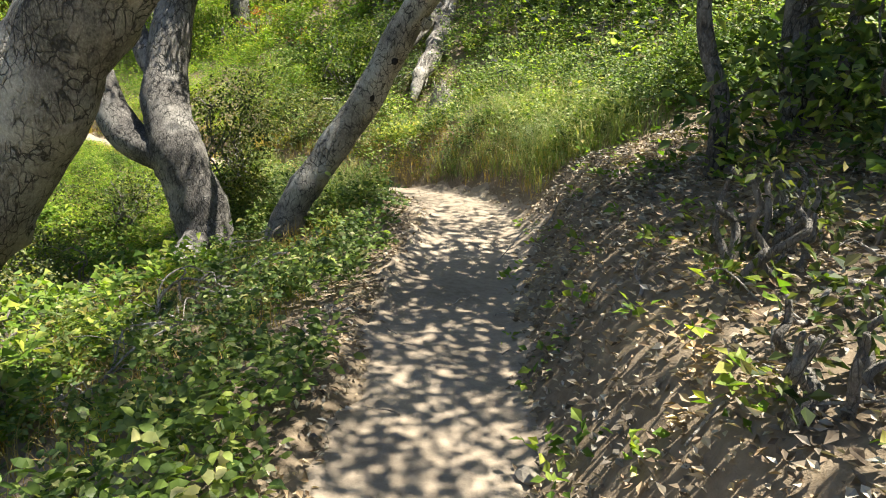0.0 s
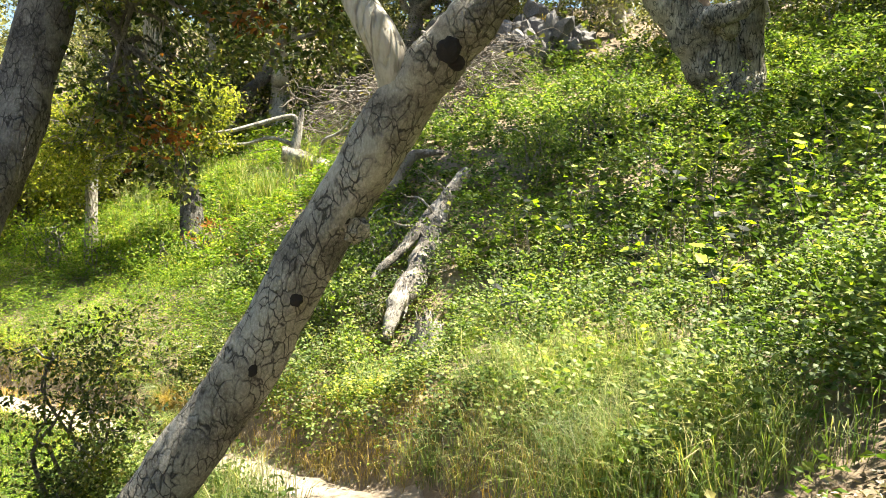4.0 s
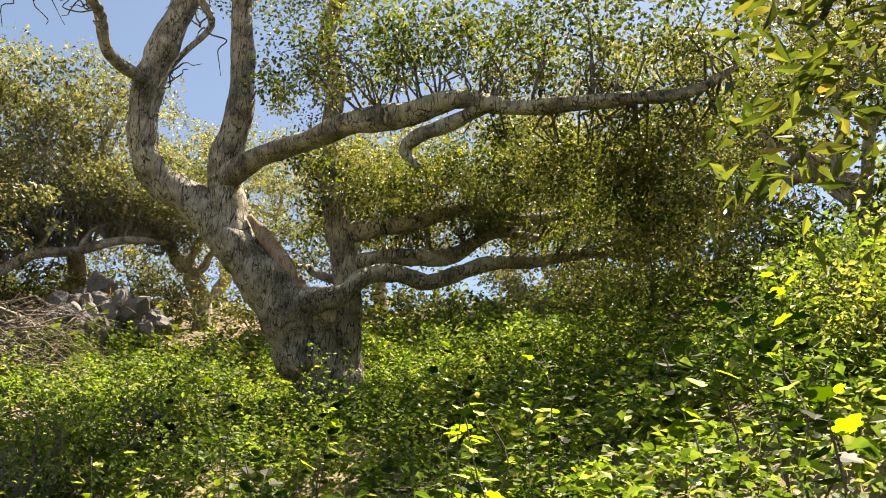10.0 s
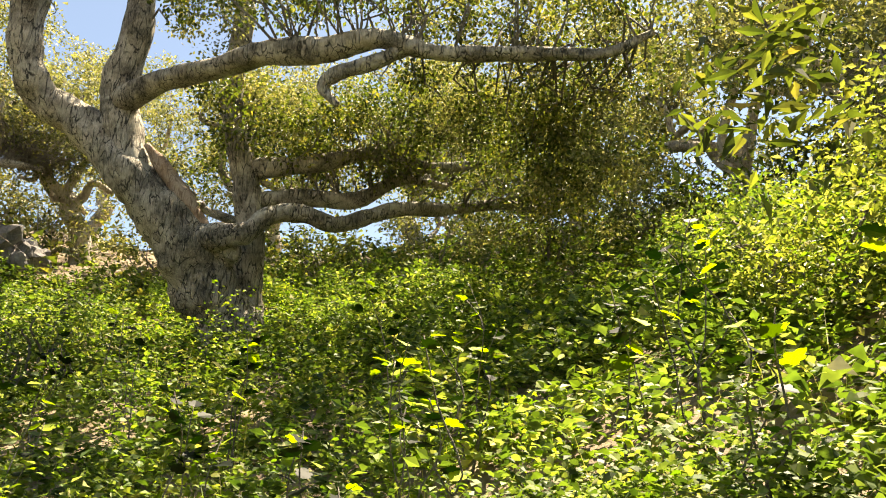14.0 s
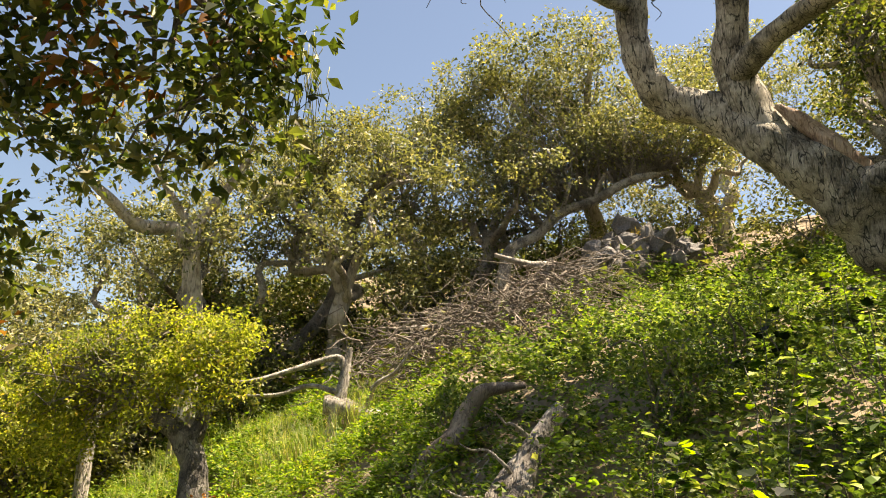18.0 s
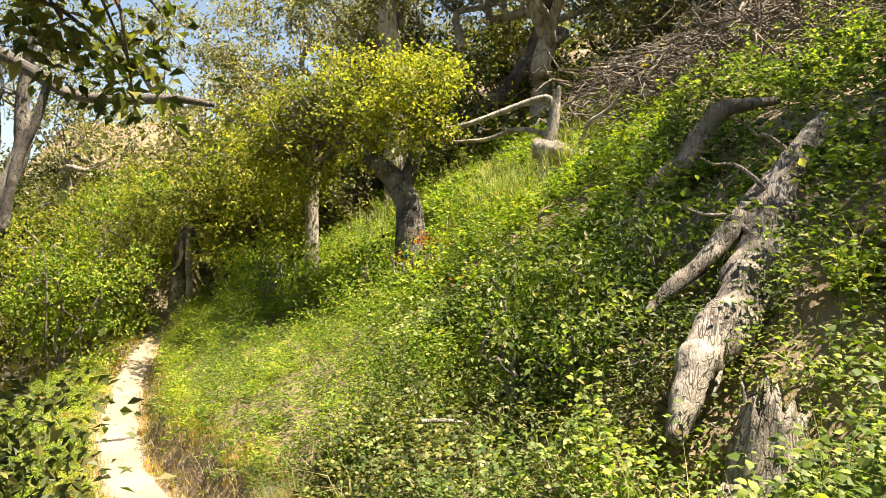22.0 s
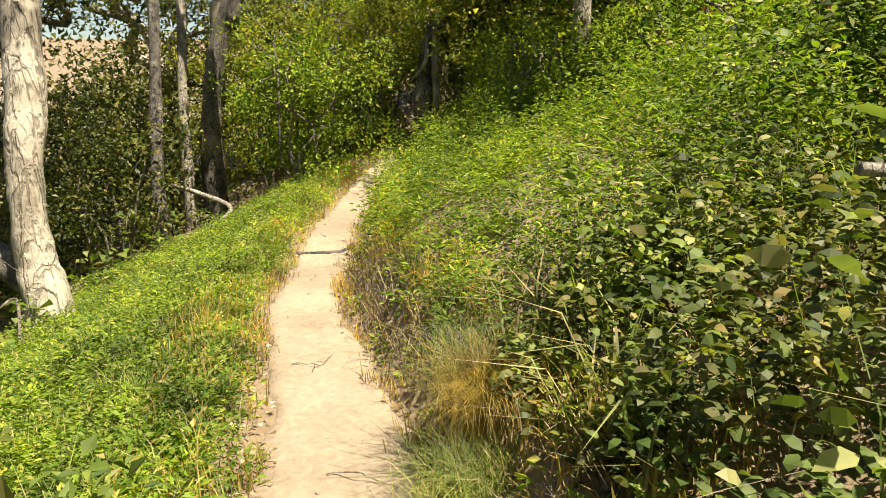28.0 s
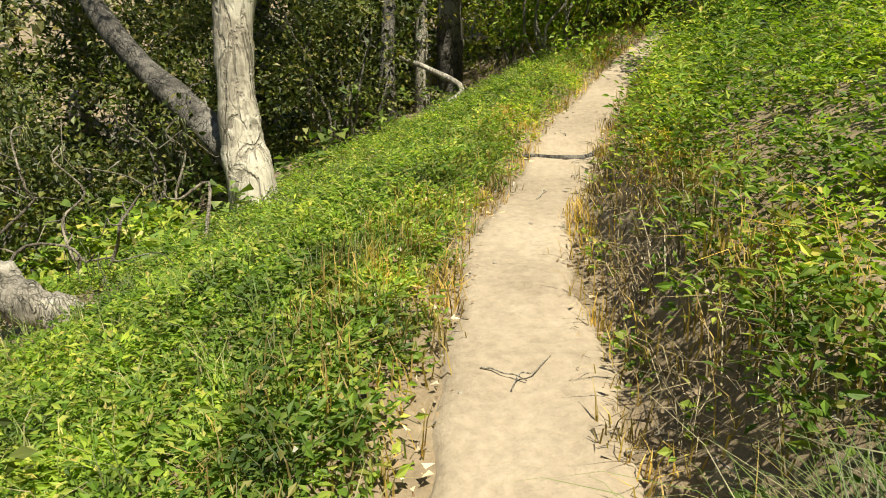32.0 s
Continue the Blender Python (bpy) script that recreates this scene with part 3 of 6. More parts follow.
DT = [(-2.58, 7.23, -1.33, 0.30), (-2.72, 7.43, -0.82, 0.30), (-2.95, 7.55, -0.25, 0.29), (-3.16, 7.85, 0.26, 0.25), (-3.17, 8.19, 0.91, 0.205), (-3.04, 8.57, 1.76, 0.20), (-2.95, 8.87, 2.75, 0.185), (-2.80, 9.16, 3.66, 0.16), (-2.5, 9.5, 4.8, 0.1)]
DT1 = [(-2.97, 7.5, -0.35, 0.22), (-3.53, 7.67, -0.15, 0.20), (-3.87, 7.86, 0.30, 0.19), (-4.07, 8.05, 0.71, 0.18), (-4.38, 8.21, 1.03, 0.17), (-4.81, 8.42, 1.52, 0.15), (-5.6, 8.7, 2.4, 0.1)]
DT2 = [(-3.2, 7.95, 0.4, 0.13), (-3.40, 8.08, 0.62, 0.118), (-3.62, 8.30, 0.98, 0.110), (-3.90, 8.51, 1.47, 0.110), (-4.19, 8.67, 1.76, 0.10), (-4.58, 8.85, 2.18, 0.08), (-5.2, 9.2, 3.0, 0.05)]
limb("trunk", foot(DT), DARK_BARK, T2, 16, 0.1, 7, 5)
limb("limb", DT1, DARK_BARK, T2, 14, 0.1, 6, 6)
limb("limb", DT2, DARK_BARK, T2, 10, 0.08, 6, 7)
limb("root", [(-2.62, 7.2, -1.2, 0.2), (-2.7, 6.6, -1.25, 0.19), (-2.8, 6.0, -1.3, 0.16), (-2.85, 5.5, -1.3, 0.12), (-2.9, 5.2, -1.45, 0.06)], DARK_BARK, T2, 12, 0.14, 6, 18, "blackened spreading root")
crown(T2, along(DT[5:], DT1[3:], DT2[3:]), [(-2.6, 9.4, 5.2, 1.5, 1.4, 0.9), (-5.3, 8.8, 3.6, 1.4, 1.2, 1.0)], OAK_LEAF, 0.05, 16, 40, 0.22, seed=11)

T3 = thing("thick_oak", on_ground(-2.75, 3.25), "thick oak trunk with rough brown and white plated bark", "tree")
NT = [(-2.75, 3.25, 0.0, 0.34), (-2.61, 3.30, 0.2, 0.316), (-2.14, 3.43, 0.78, 0.265), (-1.89, 3.49, 1.22, 0.258), (-1.63, 3.51, 1.57, 0.250), (-1.38, 3.51, 1.85, 0.217), (-0.9, 3.4, 2.5, 0.18), (-0.2, 3.1, 3.3, 0.13), (0.5, 2.6, 4.0, 0.08)]
limb("trunk", foot(NT), OAK_BARK, T3, 18, 0.1, 7, 8)
NT1 = [(-0.2, 3.1, 3.3, 0.11), (0.0, 4.2, 4.2, 0.07), (0.1, 5.4, 4.7, 0.05), (0.3, 6.6, 5.0, 0.03)]
limb("limb", NT1, OAK_BARK, T3, 10, 0.08, 5, 17)
# crown out of view over the trail, placed to cast dappled shade
crown(T3, along(NT[6:], NT1), [(-0.4, 2.6, 4.4, 2.0, 1.6, 0.5), (0.3, 4.6, 5.0, 1.9, 1.8, 0.5), (0.9, 6.6, 5.2, 1.8, 1.5, 0.5), (1.2, 8.4, 5.6, 1.6, 1.5, 0.5), (1.4, 3.0, 4.8, 1.3, 1.3, 0.5)], OAK_LEAF, 0.065, 26, 34, 0.16, seed=12, twig_share=0.12)

T4 = thing("bay_tree", on_ground(2.05, 4.02), "shaded bay tree with dark trunk on the bank", "tree")
BT = [(2.05, 4.02, 0.4, 0.11), (2.06, 4.18, 0.77, 0.107), (2.05, 4.34, 1.21, 0.107), (2.06, 4.51, 1.65, 0.10), (2.1, 4.7, 2.4, 0.09), (2.0, 4.9, 3.4, 0.07), (1.8, 5.0, 4.4, 0.05)]
BT1 = [(2.15, 3.86, 0.4, 0.05), (2.19, 3.99, 0.86, 0.045), (2.23, 4.20, 1.40, 0.041), (2.4, 4.4, 2.2, 0.035), (2.7, 4.5, 3.2, 0.025)]
limb("trunk", foot(BT), DARK_BARK, T4, 12, 0.08, 5, 9)
limb("stem", foot(BT1), DARK_BARK, T4, 8, 0.06, 5, 10)
BAYLOW = [(1.67, 4.05, 1.28, 0.20, 0.20, 0.20), (2.05, 3.67, 1.15, 0.24, 0.24, 0.24), (2.14, 3.46, 0.86, 0.20, 0.20, 0.20), (1.45, 3.93, 0.97, 0.13, 0.13, 0.13), (2.21, 4.37, 1.30, 0.20, 0.20, 0.20), (2.24, 3.96, 1.34, 0.25, 0.25, 0.25), (1.73, 3.85, 0.75, 0.12, 0.12, 0.12)]
crown(T4, along(BT[1:], BT1[1:]), BAYLOW, HERB, 0.085, 170, 16, 0.10, seed=113, name="low_foliage", label="long glossy dark bay leaves", twig_share=0.3)
crown(T4, along(BT[3:], BT1[3:]), [(2.2, 4.6, 3.4, 1.3, 1.4, 0.9), (2.0, 3.9, 4.8, 1.3, 1.5, 0.5), (2.2, 6.2, 4.4, 1.2, 1.3, 0.5), (2.5, 3.9, 2.0, 0.6, 0.7, 0.5), (2.3, 3.7, 1.65, 0.35, 0.3, 0.3), (1.95, 4.4, 2.05, 0.35, 0.35, 0.3)], OAK_LEAF, 0.10, 16, 24, 0.24, seed=13)
# extra unseen foliage added uphill only to shade the littered bank
crown(T4, along(BT[3:], BT1[3:]), [(3.6, 3.1, 4.6, 1.1, 1.2, 0.5), (3.6, 4.7, 4.4, 1.1, 1.2, 0.5), (3.3, 1.7, 4.9, 1.0, 1.0, 0.45)], OAK_LEAF, 0.10, 26, 24, 0.24, seed=14)

T5 = thing("sapling", on_ground(1.5, 3.92), "slender grey sapling leaning over the leaf-littered bank", "tree")
SP = [(1.5, 3.92, 0.6, 0.055), (1.47, 3.94, 1.06, 0.05), (1.38, 3.99, 1.31, 0.045), (1.33, 4.03, 1.51, 0.041), (1.33, 4.06, 1.67, 0.037), (1.37, 4.10, 1.88, 0.037), (1.42, 4.15, 2.12, 0.031), (1.5, 4.3, 2.9, 0.02)]
limb("trunk", foot(SP), DARK_BARK, T5, 10, 0.06, 5, 14)
crown(T5, along(SP[4:]), [(1.5, 4.2, 2.7, 0.6, 0.6, 0.5)], LUSH, 0.08, 10, 20, 0.2, seed=15)

# ---- the great oak on the slope ----
O = thing("great_oak", on_ground(4.75, 16.0), "great spreading coast oak with pale furrowed bark", "tree")
OT = [(4.86, 16.1, 3.1, 0.56), (4.78, 16.04, 3.45, 0.48), (4.22, 15.92, 4.09, 0.42), (3.76, 15.88, 4.64, 0.383), (3.22, 16.11, 5.33, 0.325), (2.53, 16.50, 6.14, 0.269), (1.98, 16.66, 6.45, 0.235), (1.64, 16.65, 6.94, 0.226), (1.50, 16.57, 7.86, 0.225), (1.64, 16.36, 8.83, 0.21), (1.84, 16.04, 10.19, 0.17), (1.6, 15.6, 11.6, 0.1)]
O2 = [(3.25, 16.12, 5.3, 0.28), (2.95, 16.22, 6.1, 0.269), (2.78, 16.26, 6.84, 0.242), (2.85, 16.07, 7.63, 0.214), (2.77, 15.95, 8.52, 0.20), (2.57, 15.80, 9.92, 0.155), (2.9, 15.6, 11.3, 0.09)]
OR = [(2.83, 16.11, 6.52, 0.205), (3.12, 15.38, 6.63, 0.16), (3.52, 14.62, 6.62, 0.15), (3.86, 13.79, 6.58, 0.156), (4.27, 13.08, 6.45, 0.16), (4.67, 12.45, 6.47, 0.125), (5.17, 12.0, 6.27, 0.10), (5.67, 11.47, 6.20, 0.092), (6.17, 11.04, 6.21, 0.078), (6.59, 10.57, 6.16, 0.065), (6.94, 10.16, 6.39, 0.045)]
OH = [(5.00, 12.21, 6.40, 0.094), (4.69, 12.46, 6.17, 0.093), (4.32, 12.73, 5.97, 0.085), (4.23, 12.88, 5.82, 0.072), (4.36, 12.76, 5.58, 0.04)]
OA = [(3.94, 15.73, 4.60, 0.22), (4.25, 15.34, 4.62, 0.19), (4.54, 15.30, 4.75, 0.155), (4.81, 15.21, 5.03, 0.134), (5.24, 15.07, 5.14, 0.129), (5.74, 14.97, 5.07, 0.123), (6.19, 14.77, 5.25, 0.126), (6.71, 14.64, 5.48, 0.12), (7.47, 14.48, 5.63, 0.098), (8.39, 14.15, 5.86, 0.083), (9.41, 13.84, 5.88, 0.05)]
OB = [(5.06, 16.25, 3.2, 0.30), (4.98, 16.15, 4.0, 0.25), (4.89, 15.98, 4.87, 0.232), (4.76, 15.96, 5.57, 0.22), (4.56, 15.99, 6.37, 0.19), (4.35, 16.01, 7.20, 0.165), (4.26, 15.66, 8.54, 0.155), (4.01, 15.67, 9.4, 0.15), (4.3, 15.5, 11, 0.09)]
OM = [(3.27, 16.24, 5.82, 0.19), (3.53, 16.01, 5.29, 0.19), (3.80, 15.74, 4.85, 0.153)]
OL = [(4.77, 15.99, 5.49, 0.135), (5.49, 15.59, 5.62, 0.138), (6.25, 15.20, 5.68, 0.123), (6.82, 14.80, 6.07, 0.089), (7.51, 14.51, 6.04, 0.06)]
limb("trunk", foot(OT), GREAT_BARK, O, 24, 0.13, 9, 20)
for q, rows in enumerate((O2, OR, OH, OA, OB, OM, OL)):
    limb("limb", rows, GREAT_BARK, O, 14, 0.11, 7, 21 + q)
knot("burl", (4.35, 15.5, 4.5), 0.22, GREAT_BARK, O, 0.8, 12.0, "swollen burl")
OROOT = along(OT[7:], O2[2:], OR[3:], OH, OA[3:], OB[4:], OL)
# the three blobs above z 10 are unseen, placed to shade the slope
OAK_BLOBS = [(4.0, 13.9, 8.0, 1.2, 1.0, 0.6), (5.0, 12.6, 7.6, 1.1, 1.0, 0.6), (6.1, 11.7, 7.4, 1.1, 1.0, 0.6), (7.3, 11.9, 6.4, 0.9, 0.9, 0.9), (7.1, 12.9, 6.0, 0.7, 0.9, 0.8), (8.1, 12.2, 5.8, 0.9, 1.0, 0.9), (6.2, 15.2, 7.0, 1.3, 1.0, 0.7),
             (5.4, 16.5, 7.3, 1.3, 1.0, 0.8), (7.4, 11.0, 6.6, 0.8, 0.8, 0.7), (5.6, 16.2, 6.3, 0.9, 0.8, 0.4), (6.5, 13.2, 6.6, 0.8, 0.9, 0.5), (3.4, 15.2, 10.8, 2.0, 1.8, 0.8), (2.3, 16.8, 11.4, 1.9, 1.5, 0.7), (3.4, 16.2, 12.0, 1.8, 1.6, 0.7), (9.0, 14.2, 6.6, 1.8, 1.5, 1.2)]
crown(O, OROOT, OAK_BLOBS, OAK_LEAF, 0.065, 22, 34, 0.13, seed=31, twig_share=0.12)
INNER = [(4.2, 15.4, 6.6, 0.7, 0.6, 0.5), (5.2, 15.6, 6.5, 0.8, 0.7, 0.45), (5.6, 14.1, 6.7, 0.8, 0.7, 0.4), (6.6, 14.2, 6.3, 0.9, 0.8, 0.5), (6.3, 12.9, 6.6, 0.7, 0.7, 0.4), (6.3, 15.8, 6.4, 0.9, 0.8, 0.45), (6.7, 12.2, 6.1, 0.7, 0.7, 0.5), (7.5, 12.1, 5.8, 0.7, 0.7, 0.6),
         (3.0, 14.3, 7.4, 0.5, 0.5, 0.4), (3.7, 13.3, 7.4, 0.7, 0.6, 0.4), (4.3, 12.5, 7.3, 0.7, 0.7, 0.4), (5.0, 11.7, 7.2, 0.7, 0.7, 0.4), (5.7, 10.8, 7.0, 0.7, 0.6, 0.4), (6.5, 10.3, 6.9, 0.7, 0.6, 0.5), (4.5, 16.6, 6.4, 0.6, 0.6, 0.4), (7.4, 15.2, 6.6, 0.9, 0.8, 0.5)]
crown(O, OROOT, INNER, OAK_LEAF, 0.07, 42, 30, 0.11, seed=35, twig_share=0.25, name="inner_foliage", label="dull green leaves between the limbs", tuft=0.3)
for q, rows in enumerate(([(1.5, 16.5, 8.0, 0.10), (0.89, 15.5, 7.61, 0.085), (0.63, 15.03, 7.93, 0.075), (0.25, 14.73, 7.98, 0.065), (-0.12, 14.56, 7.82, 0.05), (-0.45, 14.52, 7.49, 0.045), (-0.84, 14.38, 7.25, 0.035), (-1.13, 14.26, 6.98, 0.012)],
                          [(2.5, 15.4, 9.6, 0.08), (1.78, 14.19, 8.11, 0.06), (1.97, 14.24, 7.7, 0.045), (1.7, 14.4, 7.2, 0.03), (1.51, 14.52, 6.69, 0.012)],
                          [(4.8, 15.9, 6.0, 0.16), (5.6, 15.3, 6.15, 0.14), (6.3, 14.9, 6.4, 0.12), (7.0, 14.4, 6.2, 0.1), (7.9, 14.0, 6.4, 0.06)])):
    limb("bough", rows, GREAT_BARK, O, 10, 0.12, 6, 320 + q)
ro = np.random.default_rng(36)
for q in range(34):
    a = np.array(((0.6, 15.0, 7.9), (0.0, 14.6, 7.9), (-0.5, 14.5, 7.5), (-0.9, 14.4, 7.2), (1.9, 14.2, 7.6), (1.6, 14.5, 6.9))[q % 6]) + ro.normal(size=3) * 0.05
    b = a + np.array([ro.normal() * 0.5 - 0.2, ro.normal() * 0.3, ro.uniform(-0.7, 0.6)])
    limb("bare_twig", wander(a, b, 0.014, 0.004, 0.2, 6, ro), DARK_BARK, O, 5, 0.05, 3, 340 + q)
limb("scar", [(4.38, 15.66, 4.35, 0.05), (4.02, 15.72, 4.85, 0.11), (3.72, 15.74, 5.2, 0.13), (3.42, 15.82, 5.6, 0.10), (3.2, 15.95, 5.9, 0.04)], RAW_WOOD, O, 12, 0.12, 6, 38, "bare orange-grey strip where the bark has fallen away")
CURTAIN = [(5.9, 12.7, 7.3, 0.6, 0.6, 0.5), (6.4, 11.7, 7.1, 0.6, 0.5, 0.6), (7.1, 10.9, 7.1, 0.6, 0.5, 0.6), (6.5, 13.2, 6.5, 0.6, 0.6, 0.6), (7.0, 12.0, 6.4, 0.6, 0.6, 0.7), (7.4, 11.3, 5.8, 0.6, 0.6, 0.8), (8.1, 11.6, 5.2, 0.6, 0.6, 0.6), (7.8, 12.3, 5.6, 0.7, 0.6, 0.7),
           (4.4, 16.1, 7.3, 0.6, 0.6, 0.5), (5.2, 15.5, 6.9, 0.6, 0.6, 0.45), (6.2, 14.8, 6.7, 0.7, 0.6, 0.5), (6.1, 15.9, 6.3, 0.6, 0.6, 0.35), (3.7, 15.6, 8.2, 0.6, 0.6, 0.6)]
crown(O, OROOT, CURTAIN, LIT_FAR_LEAF, 0.06, 62, 30, 0.09, seed=33, twig_share=0.02, name="hanging_foliage", label="curtains of small olive leaves", droop=0.8)

# ---- small curved oak, dead wood and stumps on the slope ----
Y1 = thing("curved_oak", on_ground(-4.74, 16.27), "small curved oak with a yellow-green umbrella crown", "tree")
YT = [(-4.74, 16.27, 0.7, 0.20), (-4.78, 16.30, 1.30, 0.176), (-5.03, 16.32, 1.68, 0.163), (-5.39, 16.27, 1.96, 0.135), (-5.79, 16.21, 2.24, 0.106), (-5.93, 16.30, 2.72, 0.077)]
Y2 = [(-4.85, 16.28, 1.50, 0.12), (-4.78, 16.47, 1.97, 0.096), (-4.74, 16.66, 2.58, 0.07)]
limb("trunk", foot(YT), DARK_BARK, Y1, 14, 0.1, 6, 40)
limb("limb", Y2, DARK_BARK, Y1, 10, 0.08, 5, 41)
crown(Y1, along(YT[2:], Y2), [(-4.9, 16.4, 2.95, 0.75, 0.75, 0.7), (-5.8, 16.4, 2.95, 0.8, 0.7, 0.5), (-6.6, 16.4, 2.6, 0.8, 0.7, 0.55), (-7.4, 16.5, 2.2, 0.8, 0.7, 0.6), (-7.0, 16.4, 1.7, 0.7, 0.6, 0.5), (-8.0, 16.6, 1.8, 0.7, 0.7, 0.6), (-6.2, 16.3, 2.1, 0.5, 0.5, 0.4), (-4.7, 16.1, 2.45, 0.6, 0.5, 0.5), (-5.5, 16.1, 2.4, 0.55, 0.5, 0.45), (-4.4, 16.2, 2.9, 0.5, 0.5, 0.45), (-5.2, 16.1, 2.0, 0.35, 0.3, 0.3)], YELLOW_LEAF, 0.06, 120, 22, 0.08, seed=42, twig_share=0.15, tuft=0.3)

P1 = thing("grey_post_trunk", on_ground(-7.14, 17.31), "straight grey dead trunk behind the curved oak", "tree")
limb("trunk", foot([(-7.14, 17.31, 0.6, 0.12), (-7.17, 17.35, 1.47, 0.107), (-7.16, 17.41, 2.09, 0.107), (-7.10, 17.51, 2.80, 0.098), (-7.00, 17.65, 3.69, 0.07)]), DEAD_WOOD, P1, 10, 0.07, 5, 43)

D1 = thing("dead_tree", on_ground(-3.6, 18.6), "sun-bleached fallen tree with a forked white branch", "dead tree")
limb("trunk", [(-3.67, 18.36, 2.25, 0.15), (-3.46, 18.39, 2.23, 0.165), (-2.96, 18.35, 2.09, 0.15), (-2.34, 18.12, 1.94, 0.12), (-1.9, 17.98, 1.87, 0.06)], DEAD_WOOD, D1, 12, 0.12, 6, 44)
limb("branch", [(-3.62, 18.22, 1.49, 0.08), (-3.55, 18.29, 1.73, 0.09), (-3.41, 18.39, 2.33, 0.1), (-3.34, 18.45, 2.9, 0.07), (-3.28, 18.46, 3.21, 0.03)], DEAD_WOOD, D1, 10, 0.1, 6, 45)
limb("branch", [(-3.38, 18.43, 2.83, 0.06), (-3.5, 18.39, 3.04, 0.055), (-4.11, 18.19, 2.84, 0.045), (-4.63, 18.0, 2.65, 0.04), (-4.96, 17.86, 2.59, 0.02)], DEAD_WOOD, D1, 8, 0.1, 6, 46)
limb("branch", [(-3.43, 18.41, 2.45, 0.05), (-3.9, 18.27, 2.56, 0.04), (-4.38, 18.08, 2.4, 0.035), (-4.86, 17.89, 2.37, 0.018)], DEAD_WOOD, D1, 8, 0.1, 6, 47)
limb("branch", [(-2.95, 18.36, 2.16, 0.05), (-2.76, 18.17, 2.54, 0.035), (-2.38, 17.98, 2.73, 0.03), (-2.09, 17.89, 3.11, 0.012)], DEAD_WOOD, D1, 7, 0.1, 6, 147)

D2 = thing("fallen_boughs", on_ground(0.0, 21.4), "heap of bare grey fallen boughs on the slope", "dead branches")
limb("bough", [(-1.06, 21.02, 5.50, 0.045), (-0.42, 21.23, 5.35, 0.07), (0.05, 21.29, 5.30, 0.084), (0.58, 21.38, 5.16, 0.1), (1.04, 21.62, 4.88, 0.09), (1.58, 21.71, 4.6, 0.07), (2.2, 21.8, 4.3, 0.06)], DEAD_WOOD, D2, 8, 0.1, 6, 48)
limb("bough", [(0.05, 21.30, 5.28, 0.072), (-0.33, 21.40, 4.83, 0.084), (-0.71, 21.47, 4.49, 0.08), (-1.04, 21.13, 4.14, 0.07), (-1.80, 20.69, 3.97, 0.055), (-2.89, 20.40, 3.90, 0.03)], DEAD_WOOD, D2, 8, 0.1, 6, 49)
limb("bough", [(1.0, 21.6, 4.9, 0.06), (0.4, 21.5, 4.5, 0.06), (-0.3, 21.2, 4.0, 0.05), (-1.2, 20.6, 3.7, 0.03)], DEAD_WOOD, D2, 8, 0.1, 6, 50)
rr = np.random.default_rng(5)
tubes = []
for _ in range(640):
    x, y = rr.uniform(-3.6, 0.6), rr.uniform(18.7, 21.9)
    z = float(height(x, y)[0]) + rr.uniform(0.1, 1.1)
    a = rr.uniform(-2.4, 1.0)
    L = rr.uniform(0.5, 2.2)
    tubes.append(tube_arrays(wander((x, y, z), (x + L * math.cos(a), y - 0.3 * L * abs(math.sin(a)), z + L * rr.uniform(-0.5, 0.25)), rr.uniform(0.008, 0.026), 0.005, 0.2, 6, rr), 5, 0.05))
BR = thing("brushwood", on_ground(-1.2, 18.6), "tangle of dry grey brushwood on the slope", "brushwood", kind="stuff")
part("sticks", mesh_from("sticks", *join(tubes), BRUSH), BR, kind="stuff")

L2 = thing("tree_of_the_slope", on_ground(-0.9, 22.8), "bare-limbed oak leaning over the dark rock", "tree")
LB = [(-1.2, 22.6, 4.6, 0.19), (-1.03, 22.72, 5.45, 0.158), (-0.84, 23.02, 6.22, 0.136), (-0.23, 23.46, 6.69, 0.126), (0.36, 23.63, 7.31, 0.128), (1.16, 23.82, 7.62, 0.115), (2.11, 23.76, 8.10, 0.10), (3.12, 23.80, 8.28, 0.06)]
limb("trunk", foot(LB), OAK_BARK, L2, 12, 0.09, 6, 52)
crown(L2, along(LB[3:]), [(1.4, 24.2, 9.2, 1.6, 1.4, 0.9), (3.2, 24.0, 9.0, 1.5, 1.4, 0.8), (-0.6, 24.0, 8.6, 1.4, 1.2, 1.0)], LIT_FAR_LEAF, 0.08, 30, 34, 0.18, seed=152, far=True)

RK = thing("rock_outcrop", on_ground(1.9, 22.5), "dark rubbly rock outcrop with a dry grass cap", "rock")
rr = np.random.default_rng(77)
for q in range(70):
    s = rr.uniform(0.14, 0.42)
    bm = bmesh.new()
    bmesh.ops.create_icosphere(bm, subdivisions=2, radius=s)
    for v in bm.verts:
        v.co *= 1 + 0.55 * noise.noise(v.co * (2.2 / s) + Vector((q * 3.1, q, 0)))
        v.co.z *= 0.75
    me = bpy.data.meshes.new("stone")
    bm.to_mesh(me)
    bm.free()
    me.materials.append(STONE)
    x, y = rr.uniform(0.7, 3.2), rr.uniform(21.9, 23.2)
    st = part("stone", me, RK)
    st.location = (x, y, float(height(x, y)[0]) + 0.25 + 1.15 * rr.random() * (1 - abs(x - 1.95) / 1.6))
    st.rotation_euler = (rr.uniform(0, 6), rr.uniform(0, 6), rr.uniform(0, 6))
    st.scale = (1.0, rr.uniform(0.6, 1.0), rr.uniform(0.5, 0.9))

